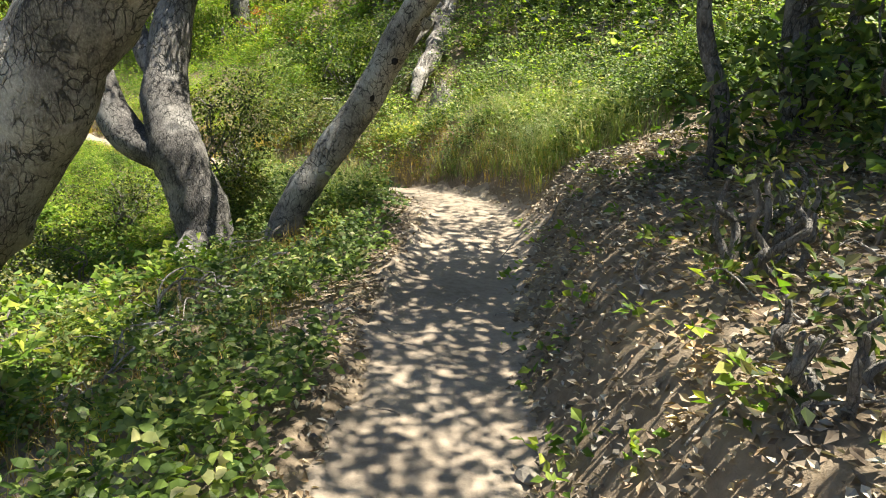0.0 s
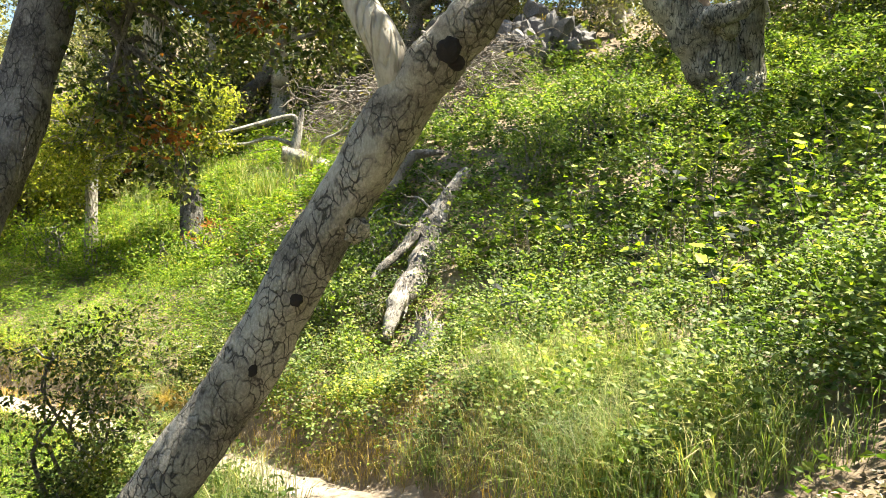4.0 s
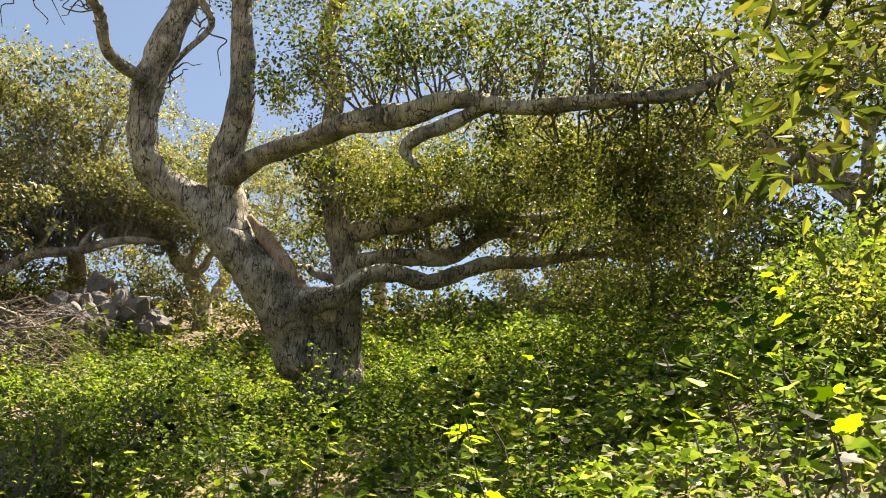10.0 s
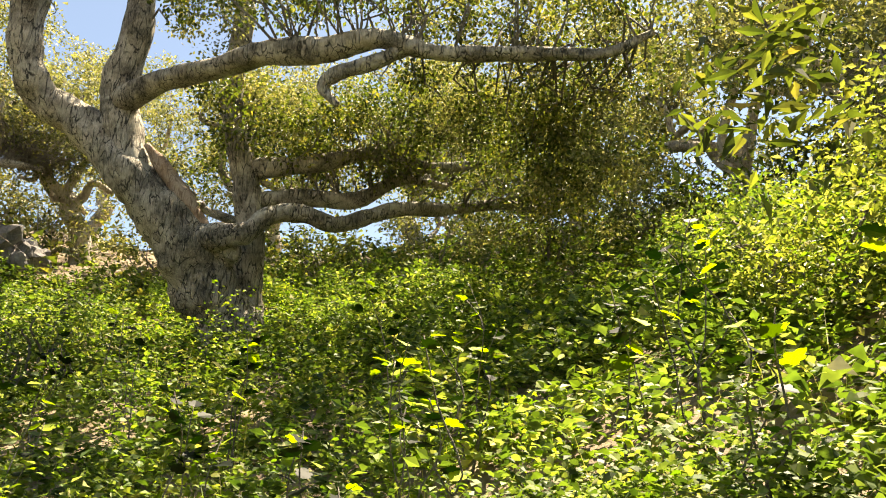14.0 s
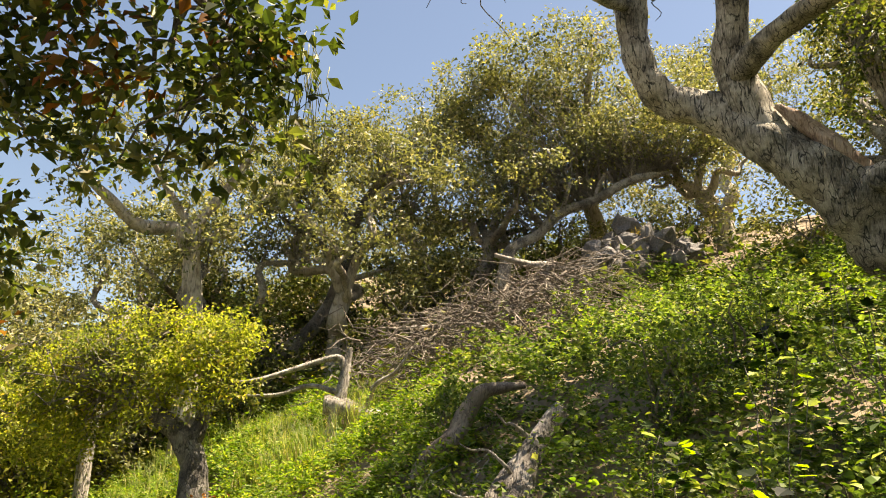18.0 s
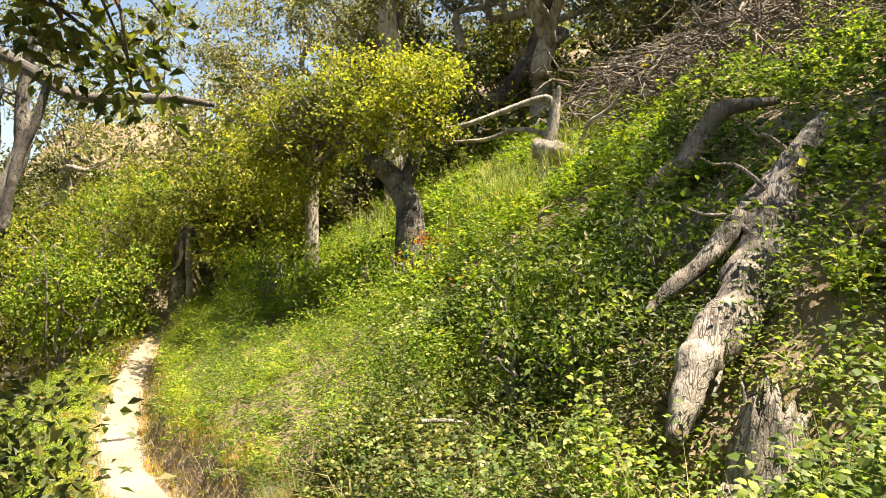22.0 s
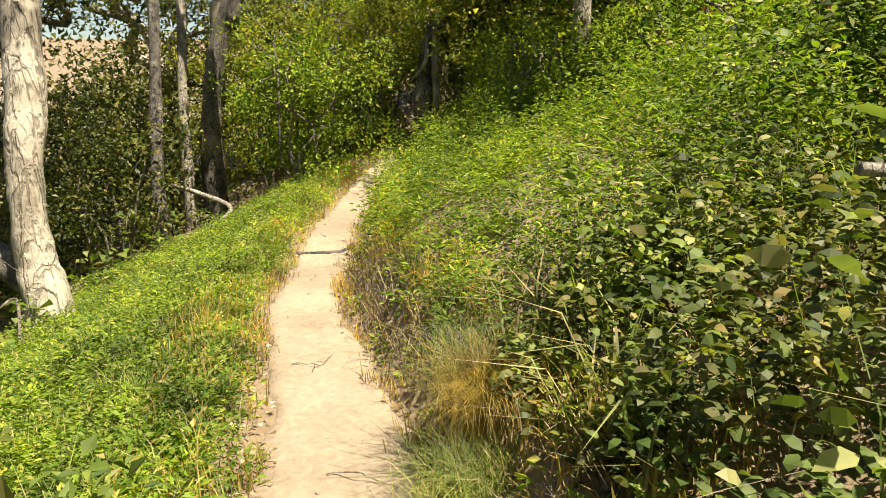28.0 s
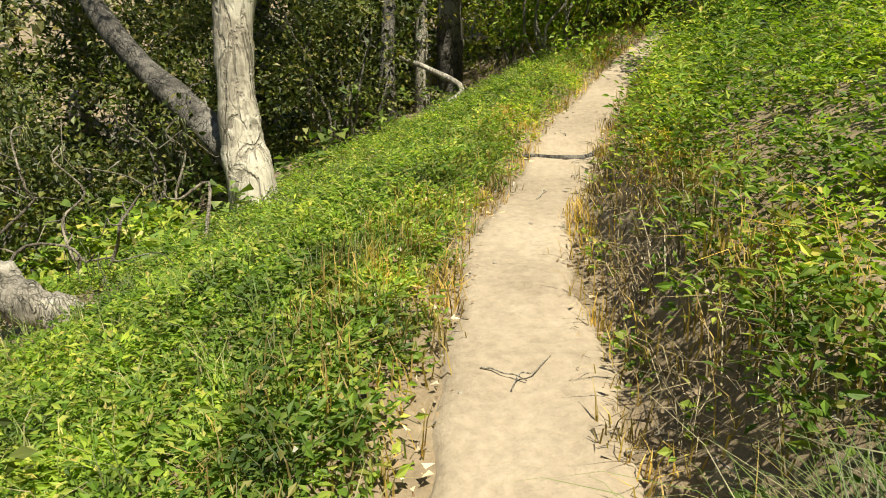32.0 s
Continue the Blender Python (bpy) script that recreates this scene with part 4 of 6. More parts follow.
for q in range(60):
    x = rr.uniform(0.9, 3.0)
    s = rr.uniform(0.2, 0.35)
    p0 = np.array([x, rr.uniform(22.4, 23.0), float(height(x, 22.7)[0]) + 0.95 * (1 - abs(x - 1.95) / 1.6)])
    v, f = grass_arrays(p0 + rr.normal(size=(14, 3)) * (0.06, 0.06, 0.02), s, 0.8, 0.006, rr)
    part("grass_tuft", mesh_from("grass_tuft", v, f, STRAW, False), RK, "dry grass tuft")

SN = thing("snag", on_ground(-1.2, 15.05), "dark crooked broken branch standing from the brush", "dead branch")
limb("stem", [(-1.42, 14.98, 1.1, 0.07), (-1.32, 15.03, 1.36, 0.08), (-1.01, 15.09, 1.60, 0.112), (-0.86, 15.22, 1.89, 0.115), (-0.69, 15.26, 2.13, 0.094), (-0.46, 15.38, 2.19, 0.061), (-0.20, 15.50, 2.23, 0.04)], ROTTEN, SN, 10, 0.14, 6, 53)
LG = thing("split_log", on_ground(-0.35, 13.0), "weathered split log lying down the slope", "log")
limb("trunk", [(-0.64, 11.75, -0.25, 0.05), (-0.58, 12.0, 0.02, 0.10), (-0.53, 12.2, 0.17, 0.14), (-0.38, 12.64, 0.37, 0.165), (-0.26, 13.34, 0.73, 0.175), (-0.17, 13.78, 1.18, 0.139), (-0.01, 14.16, 1.54, 0.117), (0.21, 14.68, 1.88, 0.09)], LOG_WOOD, LG, 14, 0.16, 7, 54)
limb("splinter", [(-0.95, 12.7, 0.35, 0.03), (-0.84, 12.87, 0.50, 0.05), (-0.59, 13.19, 0.74, 0.069), (-0.40, 13.58, 1.05, 0.082), (-0.19, 13.98, 1.38, 0.06)], LOG_WOOD, LG, 8, 0.16, 6, 55)


def hollow_stump(base, top, r0, r1, wall, seed, parent):
    """A leaning, flaring shell with a ragged rim, open on one side, dark within."""
    r = np.random.default_rng(seed)
    base, top = np.array(base, float), np.array(top, float)
    ax = (top - base) / np.linalg.norm(top - base)
    e1 = np.cross(ax, (0, 1, 0))
    e1 /= np.linalg.norm(e1)
    e2 = np.cross(ax, e1)
    n, m = 40, 12
    ang = np.linspace(0, 2 * np.pi, n, endpoint=False)
    open_side = np.exp(-((np.angle(np.exp(1j * (ang - 5.6)))) / 0.75) ** 2)
    rim = 1.0 - 0.6 * open_side + 0.05 * r.normal(size=n) * (1 - 0.5 * open_side) + 0.05 * np.sin(ang * 5)
    ridge = 1 + 0.10 * np.sin(ang * 3 + 1) + 0.07 * np.sin(ang * 7) + 0.03 * r.normal(size=n)
    shells = []
    for inner in (False, True):
        rows = []
        for k in range(m):
            u = k / (m - 1)
            rad = (r0 + (r1 - r0) * u ** 0.45) * ridge * (1 + 0.35 * np.maximum(0, np.cos(ang - 2.6)) * (1 - u) ** 2) - (wall if inner else 0)
            c = base + (top - base) * (u * rim)[:, None]
            rows.append(c + (np.cos(ang) * rad)[:, None] * e1 + (np.sin(ang) * rad)[:, None] * e2 + r.normal(size=(n, 3)) * 0.004)
        shells.append(np.vstack(rows))
    i, j = np.meshgrid(np.arange(m - 1), np.arange(n), indexing="ij")
    a, b = i * n + j, i * n + (j + 1) % n
    quads = np.stack([a, b, b + n, a + n], -1).reshape(-1, 4)
    j = np.arange(n)
    o = (m - 1) * n
    lip = np.stack([o + j, o + (j + 1) % n, m * n + o + (j + 1) % n, m * n + o + j], -1)
    part("shell", mesh_from("shell", np.vstack(shells), np.vstack([quads, lip]), LOG_UPRIGHT), parent)
    part("hollow", mesh_from("hollow", shells[1], quads[:, ::-1], ROTTEN), parent, "dark rotten hollow")


ST = thing("broken_stump", on_ground(-0.2, 11.75), "jagged hollow broken stump beside the trail bank", "stump")
hollow_stump((-0.27, 11.72, -0.95), (-0.13, 11.95, -0.04), 0.24, 0.16, 0.035, 5, ST)
limb("root", [(-0.3, 11.75, -0.5, 0.09), (-0.42, 11.55, -0.66, 0.08), (-0.55, 11.36, -0.82, 0.06), (-0.62, 11.2, -0.98, 0.04)], LOG_WOOD, ST, 9, 0.16, 5, 157)
rr = np.random.default_rng(91)
for q in range(7):
    a = np.array((-0.2, 11.95, -0.06)) + rr.normal(size=3) * (0.07, 0.05, 0.02)
    limb("splinter", wander(a - (0.02, 0.04, 0.2), a + rr.normal(size=3) * 0.03 + (0.0, 0.04, rr.uniform(0.06, 0.2)), 0.03, 0.006, 0.08, 5, rr), LOG_WOOD, ST, 6, 0.15, 3, 90 + q)
for q in range(4):
    a = np.array((-0.55, 12.12, 0.12)) + rr.normal(size=3) * (0.07, 0.03, 0.05)
    limb("splinter", wander(a + (0.05, 0.25, 0.12), a + (rr.normal() * 0.05 - 0.05, -rr.uniform(0.08, 0.2), -rr.uniform(0.04, 0.1)), 0.045, 0.008, 0.06, 5, rr), LOG_WOOD, LG, 6, 0.15, 3, 100 + q)
for q in range(3):
    z = 0.9 + 0.35 * q
    limb("branch", wander((-0.24 + 0.1 * q, 13.4 + 0.35 * q, z - 0.12), (-0.9 + 0.2 * q, 13.3 + 0.3 * q, z + 0.25), 0.025, 0.006, 0.14, 6, rr), DEAD_WOOD, LG, 6, 0.1, 3, 110 + q)
SB = thing("broken_stick", on_ground(-1.95, 11.6), "pale broken stick lying in the herbs", "stick")
limb("stick", [(-2.07, 11.49, -0.24, 0.013), (-1.99, 11.59, -0.25, 0.014), (-1.92, 11.68, -0.27, 0.012), (-1.85, 11.75, -0.30, 0.008)], DEAD_WOOD, SB, 8, 0.08, 4, 57)
PS = thing("trailside_stump", on_ground(-10.67, 17.76), "dark burnt stump with peeling pale strips beside the trail", "stump")
limb("trunk", foot([(-10.67, 17.76, -0.5, 0.16), (-10.66, 17.82, 0.08, 0.138), (-10.64, 17.88, 0.61, 0.127), (-10.68, 18.01, 1.03, 0.08)]), DARK_BARK, PS, 10, 0.16, 5, 58)
limb("strip", [(-10.36, 17.82, -0.34, 0.07), (-10.44, 17.85, 0.40, 0.06), (-10.48, 17.89, 1.03, 0.03)], DEAD_WOOD, PS, 7, 0.1, 5, 59)
limb("branch", [(-10.45, 17.70, 0.9, 0.031), (-10.43, 17.63, 0.40, 0.031), (-10.62, 17.5, 0.12, 0.015)], DEAD_WOOD, PS, 6, 0.1, 5, 60)

# ---- trees below the trail ----
W = thing("pale_tree", on_ground(-9.04, 11.6), "pale smooth-barked leaning tree below the trail", "tree")
LW = [(-9.04, 11.61, -2.05, 0.21), (-9.18, 11.58, -1.68, 0.187), (-9.32, 11.59, -1.25, 0.168), (-9.47, 11.65, -0.72, 0.176), (-9.59, 11.75, -0.20, 0.182), (-9.73, 11.81, 0.33, 0.176), (-9.92, 11.93, 1.13, 0.165), (-10.19, 12.23, 2.45, 0.143), (-10.4, 12.8, 4.2, 0.1)]
limb("trunk", foot(LW), PALE_BARK, W, 16, 0.07, 7, 61)
WD = [(-9.3, 11.62, -2.0, 0.17), (-9.53, 11.55, -1.85, 0.158), (-10.18, 11.21, -1.51, 0.143), (-10.84, 10.82, -1.12, 0.126), (-11.54, 10.48, -0.59, 0.12), (-12.27, 10.24, 0.11, 0.11), (-13.2, 10.0, 1.2, 0.08)]
limb("limb", WD, DARK_BARK, W, 12, 0.09, 6, 62, "dark lower limb")
crown(W, along(LW[7:], WD[4:]), [(-10.4, 12.6, 4.9, 2.2, 2.2, 1.3), (-13.0, 10.4, 1.8, 1.6, 1.6, 1.2)], OAK_LEAF, 0.06, 10, 40, 0.28, seed=63)
LO = thing("pale_log", on_ground(-7.1, 10.3), "short weathered pale log with a split end", "log")
limb("trunk", [(-7.2, 9.9, -1.84, 0.12), (-7.12, 9.98, -1.88, 0.13), (-7.0, 10.12, -1.98, 0.12), (-6.95, 10.3, -2.05, 0.105), (-6.97, 10.48, -2.12, 0.07), (-6.99, 10.6, -2.18, 0.03)], DEAD_WOOD, LO, 12, 0.22, 7, 64)
rr = np.random.default_rng(17)
for q in range(9):
    a = np.array((-7.14, 9.96, -1.86)) + rr.normal(size=3) * (0.05, 0.04, 0.05)
    limb("splinter", wander(a, a + (-rr.uniform(0.06, 0.16), -rr.uniform(0.06, 0.16), rr.uniform(0.0, 0.09)), 0.03, 0.006, 0.08, 5, rr), DEAD_WOOD, LO, 6, 0.15, 3, 170 + q)
for q in range(7):
    a = np.array((-6.98, 10.5, -2.16)) + rr.normal(size=3) * (0.02, 0.05, 0.01)
    limb("rootlet", wander(a, a + (rr.uniform(-0.1, 0.25), rr.uniform(0.05, 0.35), -0.06), 0.02, 0.005, 0.16, 6, rr), DEAD_WOOD, LO, 6, 0.1, 3, 180 + q)
# dark bar added along the trail step to draw its shadow line
WB = thing("step_shade_bar", on_ground(-7.28, 13.6), "dark root-like bar across the trail, drawn for the step's shadow line", "root")
limb("root", [on_ground(-7.42, 13.28, 0.0) + (0.01,), on_ground(-7.30, 13.38, 0.036) + (0.018,), on_ground(-7.14, 13.54, 0.04) + (0.022,), on_ground(-7.13, 13.74, 0.04) + (0.02,), on_ground(-7.26, 13.92, 0.0) + (0.01,)], DARK_BARK, WB, 8, 0.12, 5, 75)
TL = thing("fallen_branch", on_ground(-11.3, 14.1), "bare grey fallen branch at the trail edge", "dead branch")
limb("branch", [(-11.64, 13.88, -1.32, 0.03), (-11.26, 14.16, -1.45, 0.035), (-10.90, 14.41, -1.65, 0.035), (-10.77, 13.96, -1.88, 0.03), (-10.79, 13.66, -2.05, 0.018)], DEAD_WOOD, TL, 7, 0.1, 5, 65)

SO = thing("slender_oak", on_ground(-12.6, 15.0), "slender dark oak reaching over the trail bend", "tree")
SO1 = [(-12.65, 15.0, -0.6, 0.17), (-12.55, 15.15, 0.61, 0.14), (-12.39, 15.43, 1.49, 0.15), (-12.34, 15.69, 2.03, 0.145), (-12.30, 15.82, 2.57, 0.14), (-12.39, 15.88, 3.38, 0.12), (-12.2, 16.0, 4.6, 0.08)]
SO2 = [(-12.41, 14.74, 4.28, 0.12), (-11.22, 15.27, 3.55, 0.10), (-10.67, 15.52, 3.19, 0.09), (-9.88, 15.91, 3.10, 0.09), (-9.10, 16.30, 3.11, 0.07), (-8.55, 16.57, 3.01, 0.04)]
SO3 = [(-10.98, 15.37, 3.37, 0.07), (-11.13, 15.24, 2.68, 0.07), (-11.35, 15.06, 1.98, 0.08), (-11.48, 14.89, 0.85, 0.10)]
limb("trunk", foot(SO1), DARK_BARK, SO, 12, 0.1, 6, 66)
limb("limb", SO2, DARK_BARK, SO, 10, 0.1, 6, 67)
limb("limb", SO3, DARK_BARK, SO, 9, 0.1, 6, 68)
crown(SO, along(SO1[4:], SO2, SO3), [(-12.4, 16.2, 5.2, 1.6, 1.4, 0.7), (-10.6, 16.8, 4.3, 1.2, 1.0, 0.4), (-13.8, 15.4, 3.6, 1.2, 1.2, 0.8)], OAK_LEAF, 0.07, 5, 30, 0.2, seed=69, twig_share=0.3)


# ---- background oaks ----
def background_oak(x, y, h, spread, seed, mat=LIT_FAR_LEAF, label="grey-green coast oak with crooked pale limbs", dens=9):
    r = np.random.default_rng(seed)
    p = on_ground(x, y)
    t = thing("coast_oak", p, label, "tree", "oaks on the hillside")
    base = np.array(p)
    fork = base + np.array([r.uniform(-0.6, 0.6), r.uniform(-0.4, 0.4), h * r.uniform(0.28, 0.4)])
    rows = wander(base - (0, 0, 0.3), fork, 0.26, 0.2, 0.12, 5, r)
    limb("trunk", rows, PALE_BARK if seed % 2 else OAK_BARK, t, 9, 0.08, 4, seed)
    roots, blobs = [], []
    for q in range(5):
        a = q * 1.256 + r.uniform(-0.5, 0.5)
        e = fork + np.array([math.cos(a) * spread * r.uniform(0.5, 0.8), math.sin(a) * spread * r.uniform(0.5, 0.8), h * r.uniform(0.05, 0.5)])
        rows = wander(fork - (0, 0, 0.1), e, 0.13, 0.04, 0.2, 6, r)
        limb("limb", rows, PALE_BARK if seed % 2 else OAK_BARK, t, 7, 0.08, 4, seed + q)
        roots.append(rows[2:, :3])
        s = spread * r.uniform(0.42, 0.6)
        blobs.append((*(e + (0, 0, 0.3)), s, s, s * r.uniform(0.5, 0.7)))
    blobs.append((*(fork + (0, 0, h * 0.55)), spread * 0.6, spread * 0.6, spread * 0.4))
    crown(t, np.vstack(roots), blobs, mat, 0.10, dens * (1.3 if y < 25 and x < 13 else 0.7), 26, 0.12, seed=seed + 90, twig_share=0.10, far=True, tuft=0.55)
    return t


for q, (x, y, h, s) in enumerate([(-7.5, 21.2, 6.0, 2.6), (-4.9, 22.4, 5.5, 2.4), (-1.8, 24.5, 5.5, 2.5), (1.2, 26.5, 6.5, 3.0), (-10.5, 23.5, 6.0, 2.8), (-13.5, 22.0, 6.0, 2.6), (-3.5, 28, 6, 3.0), (4.5, 25, 5, 2.6), (7.5, 22, 5, 2.6),
                                 (9.5, 25.5, 6, 3), (11.5, 20.5, 5.5, 2.8), (14, 17, 6, 3), (15.5, 22.5, 6, 3), (12.5, 12, 5.5, 2.8), (16, 9, 6, 3), (-16.5, 19, 6, 2.6), (-8, 29, 7, 3.2), (6, 31, 7, 3.4), (19, 28, 7, 3.5), (11.5, 9.0, 5, 2.6), (12, 6, 5.5, 2.6)]):
    background_oak(x, y, h, s, 100 + q * 7)


for q, (x, y, h, s) in enumerate([(-14.5, 12.5, 6.5, 2.6), (-13.5, 7.5, 6, 2.6), (-10.5, 4.5, 6, 2.6), (-17, 15.5, 7, 2.8), (-18, 10, 7, 3), (-9.5, 0, 6.5, 2.8)]):
    background_oak(x, y, h, s, 300 + q * 7, OAK_LEAF, "dense green oak below the trail", 11)


def hillside_oak(label, trunk, limbs, blobs, bark, mat, seed, leaf=0.10, dens=20):
    t = thing("hillside_oak", on_ground(trunk[0][0], trunk[0][1]), label, "tree", "oaks on the hillside")
    limb("trunk", foot(trunk), bark, t, 12, 0.1, 6, seed)
    for k, rows in enumerate(limbs):
        limb("limb", rows, bark, t, 9, 0.1, 6, seed + k + 1)
    crown(t, along(trunk[2:], *limbs), blobs, mat, leaf, dens, 26, 0.12, seed=seed + 50, twig_share=0.16, far=True, tuft=0.45)
    return t


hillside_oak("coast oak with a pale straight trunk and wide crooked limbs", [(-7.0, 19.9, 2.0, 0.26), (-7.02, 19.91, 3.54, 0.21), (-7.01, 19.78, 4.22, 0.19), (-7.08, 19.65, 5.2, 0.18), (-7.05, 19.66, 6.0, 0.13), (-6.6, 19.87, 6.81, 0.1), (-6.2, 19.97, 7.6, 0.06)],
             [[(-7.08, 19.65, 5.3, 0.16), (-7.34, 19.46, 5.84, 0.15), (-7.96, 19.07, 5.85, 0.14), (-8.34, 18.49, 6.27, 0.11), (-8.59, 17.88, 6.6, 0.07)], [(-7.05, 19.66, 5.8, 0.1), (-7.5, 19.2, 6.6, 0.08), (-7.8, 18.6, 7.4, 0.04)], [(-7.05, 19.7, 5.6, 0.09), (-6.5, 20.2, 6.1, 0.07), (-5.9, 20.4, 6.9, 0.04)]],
             [(-8.4, 18.0, 7.2, 0.9, 0.9, 0.6), (-7.6, 18.9, 7.3, 0.9, 0.9, 0.6), (-6.7, 19.4, 7.8, 0.9, 0.9, 0.6), (-6.0, 19.5, 8.6, 0.9, 0.9, 0.6), (-8.9, 17.8, 6.4, 0.7, 0.7, 0.5), (-7.8, 18.0, 8.1, 0.8, 0.8, 0.6), (-7.0, 18.7, 8.5, 0.9, 0.9, 0.6), (-9.3, 17.6, 7.4, 0.8, 0.8, 0.6), (-6.3, 20.5, 7.2, 0.8, 0.8, 0.5)], PALE_BARK, LIT_FAR_LEAF, 3000, 0.11, 11)
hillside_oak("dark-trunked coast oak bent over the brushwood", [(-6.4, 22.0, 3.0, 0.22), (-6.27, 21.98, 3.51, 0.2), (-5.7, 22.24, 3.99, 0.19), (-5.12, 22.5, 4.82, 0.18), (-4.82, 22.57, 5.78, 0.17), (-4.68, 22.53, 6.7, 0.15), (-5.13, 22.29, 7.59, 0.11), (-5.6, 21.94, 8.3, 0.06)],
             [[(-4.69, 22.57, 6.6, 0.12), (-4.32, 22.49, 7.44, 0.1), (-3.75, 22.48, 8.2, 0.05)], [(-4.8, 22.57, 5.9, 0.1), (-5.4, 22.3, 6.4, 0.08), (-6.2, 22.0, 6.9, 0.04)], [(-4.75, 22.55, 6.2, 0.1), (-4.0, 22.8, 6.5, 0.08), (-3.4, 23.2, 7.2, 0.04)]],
             [(-5.6, 22.0, 8.3, 0.9, 0.9, 0.6), (-4.5, 22.0, 9.1, 0.9, 0.9, 0.6), (-3.8, 22.6, 8.2, 0.8, 0.8, 0.6), (-5.2, 22.1, 9.2, 0.9, 0.9, 0.6), (-3.9, 23.0, 9.6, 1.0, 1.0, 0.7), (-6.2, 21.8, 7.3, 0.8, 0.8, 0.6), (-3.1, 23.4, 9.0, 1.0, 1.0, 0.8), (-2.7, 24.4, 10.5, 1.2, 1.2, 0.9), (-3.4, 23.5, 7.4, 0.9, 0.9, 0.6)], DARK_BARK, LIT_FAR_LEAF, 3100)
crown(L2, along(LB[3:]), [(-2.0, 24.0, 11.3, 1.2, 1.2, 0.9), (-0.7, 23.9, 11.7, 1.3, 1.3, 0.9), (0.7, 24.1, 11.5, 1.3, 1.3, 0.9), (1.8, 24.5, 10.7, 1.2, 1.2, 0.9), (2.9, 24.9, 9.9, 1.2, 1.2, 0.8), (3.9, 24.9, 9.4, 1.1, 1.1, 0.7), (-1.2, 25.0, 10.6, 1.2, 1.2, 0.8), (0.4, 25.2, 10.4, 1.2, 1.2, 0.8), (-2.3, 25.0, 10.2, 1.1, 1.1, 0.8), (1.8, 25.5, 9.6, 1.2, 1.2, 0.7), (-1.3, 25.3, 9.0, 1.0, 1.0, 0.8), (-2.3, 25.0, 8.2, 0.9, 0.9, 0.8)], LIT_FAR_LEAF, 0.11, 13, 26, 0.13, seed=252, twig_share=0.14, far=True, name="high_crown", label="broad dome of dull olive leaves", tuft=0.5)
for k in range(10):
    a = np.array(LB[4 + k % 3][:3])
    limb("limb", wander(a, a + (rng.uniform(-2.2, 1.8), rng.uniform(0.2, 1.4), rng.uniform(1.5, 3.4)), 0.06, 0.015, 0.16, 7, rng), OAK_BARK, L2, 7, 0.1, 4, 260 + k)
# the yellow and paler leaves here brighten dark parts of the slope by colour
for q, (x, y, ztop, rad, mat) in enumerate([(-9.3, 18.9, 3.4, 1.1, YELLOW_LEAF), (-8.5, 19.8, 4.2, 1.1, LIT_FAR_LEAF), (-6.5, 21.1, 4.6, 1.0, OAK_LEAF), (-7.1, 21.9, 5.9, 1.0, OAK_LEAF), (-4.2, 23.1, 4.6, 0.9, OAK_LEAF), (-6.0, 24.2, 6.2, 1.1, OAK_LEAF), (-8.5, 21.4, 5.4, 1.1, OAK_LEAF), (-10.2, 18.6, 3.2, 1.0, YELLOW_LEAF), (-3.2, 22.6, 6.3, 0.8, LIT_FAR_LEAF), (-2.5, 23.0, 6.6, 0.8, LIT_FAR_LEAF), (-2.4, 25.9, 7.4, 1.1, OAK_LEAF)]):
    p = on_ground(x, y)
    t = thing("scrub_oak", p, "dense dark scrub oak filling the slope behind the brush" if mat is OAK_LEAF else "olive-leaved scrub oak on the hillside", "tree", "scrub oaks")
    stems = []
    for k in range(4):
        rows = wander((p[0] + 0.15 * k - 0.2, p[1], p[2] - 0.2), (x + rng.uniform(-0.7, 0.7) * rad, y + rng.uniform(-0.6, 0.6), p[2] + (ztop - p[2]) * rng.uniform(0.6, 0.9)), 0.07, 0.02, 0.16, 7, rng)
        limb("stem", rows, DARK_BARK, t, 7, 0.08, 4, 3200 + q * 5 + k)
        stems.append(rows[2:, :3])
    hgt = ztop - p[2]
    crown(t, np.vstack(stems), [(x, y, p[2] + hgt * 0.72, rad, rad, hgt * 0.34), (x + 0.4 * rad, y - 0.3, p[2] + hgt * 0.36, rad * 0.9, rad * 0.8, hgt * 0.3), (x - 0.5 * rad, y - 0.2, p[2] + hgt * 0.5, rad * 0.8, rad * 0.8, hgt * 0.3)], mat, 0.10, 15, 26, 0.13, seed=3300 + q, twig_share=0.08, far=True, name="foliage", tuft=0.45)

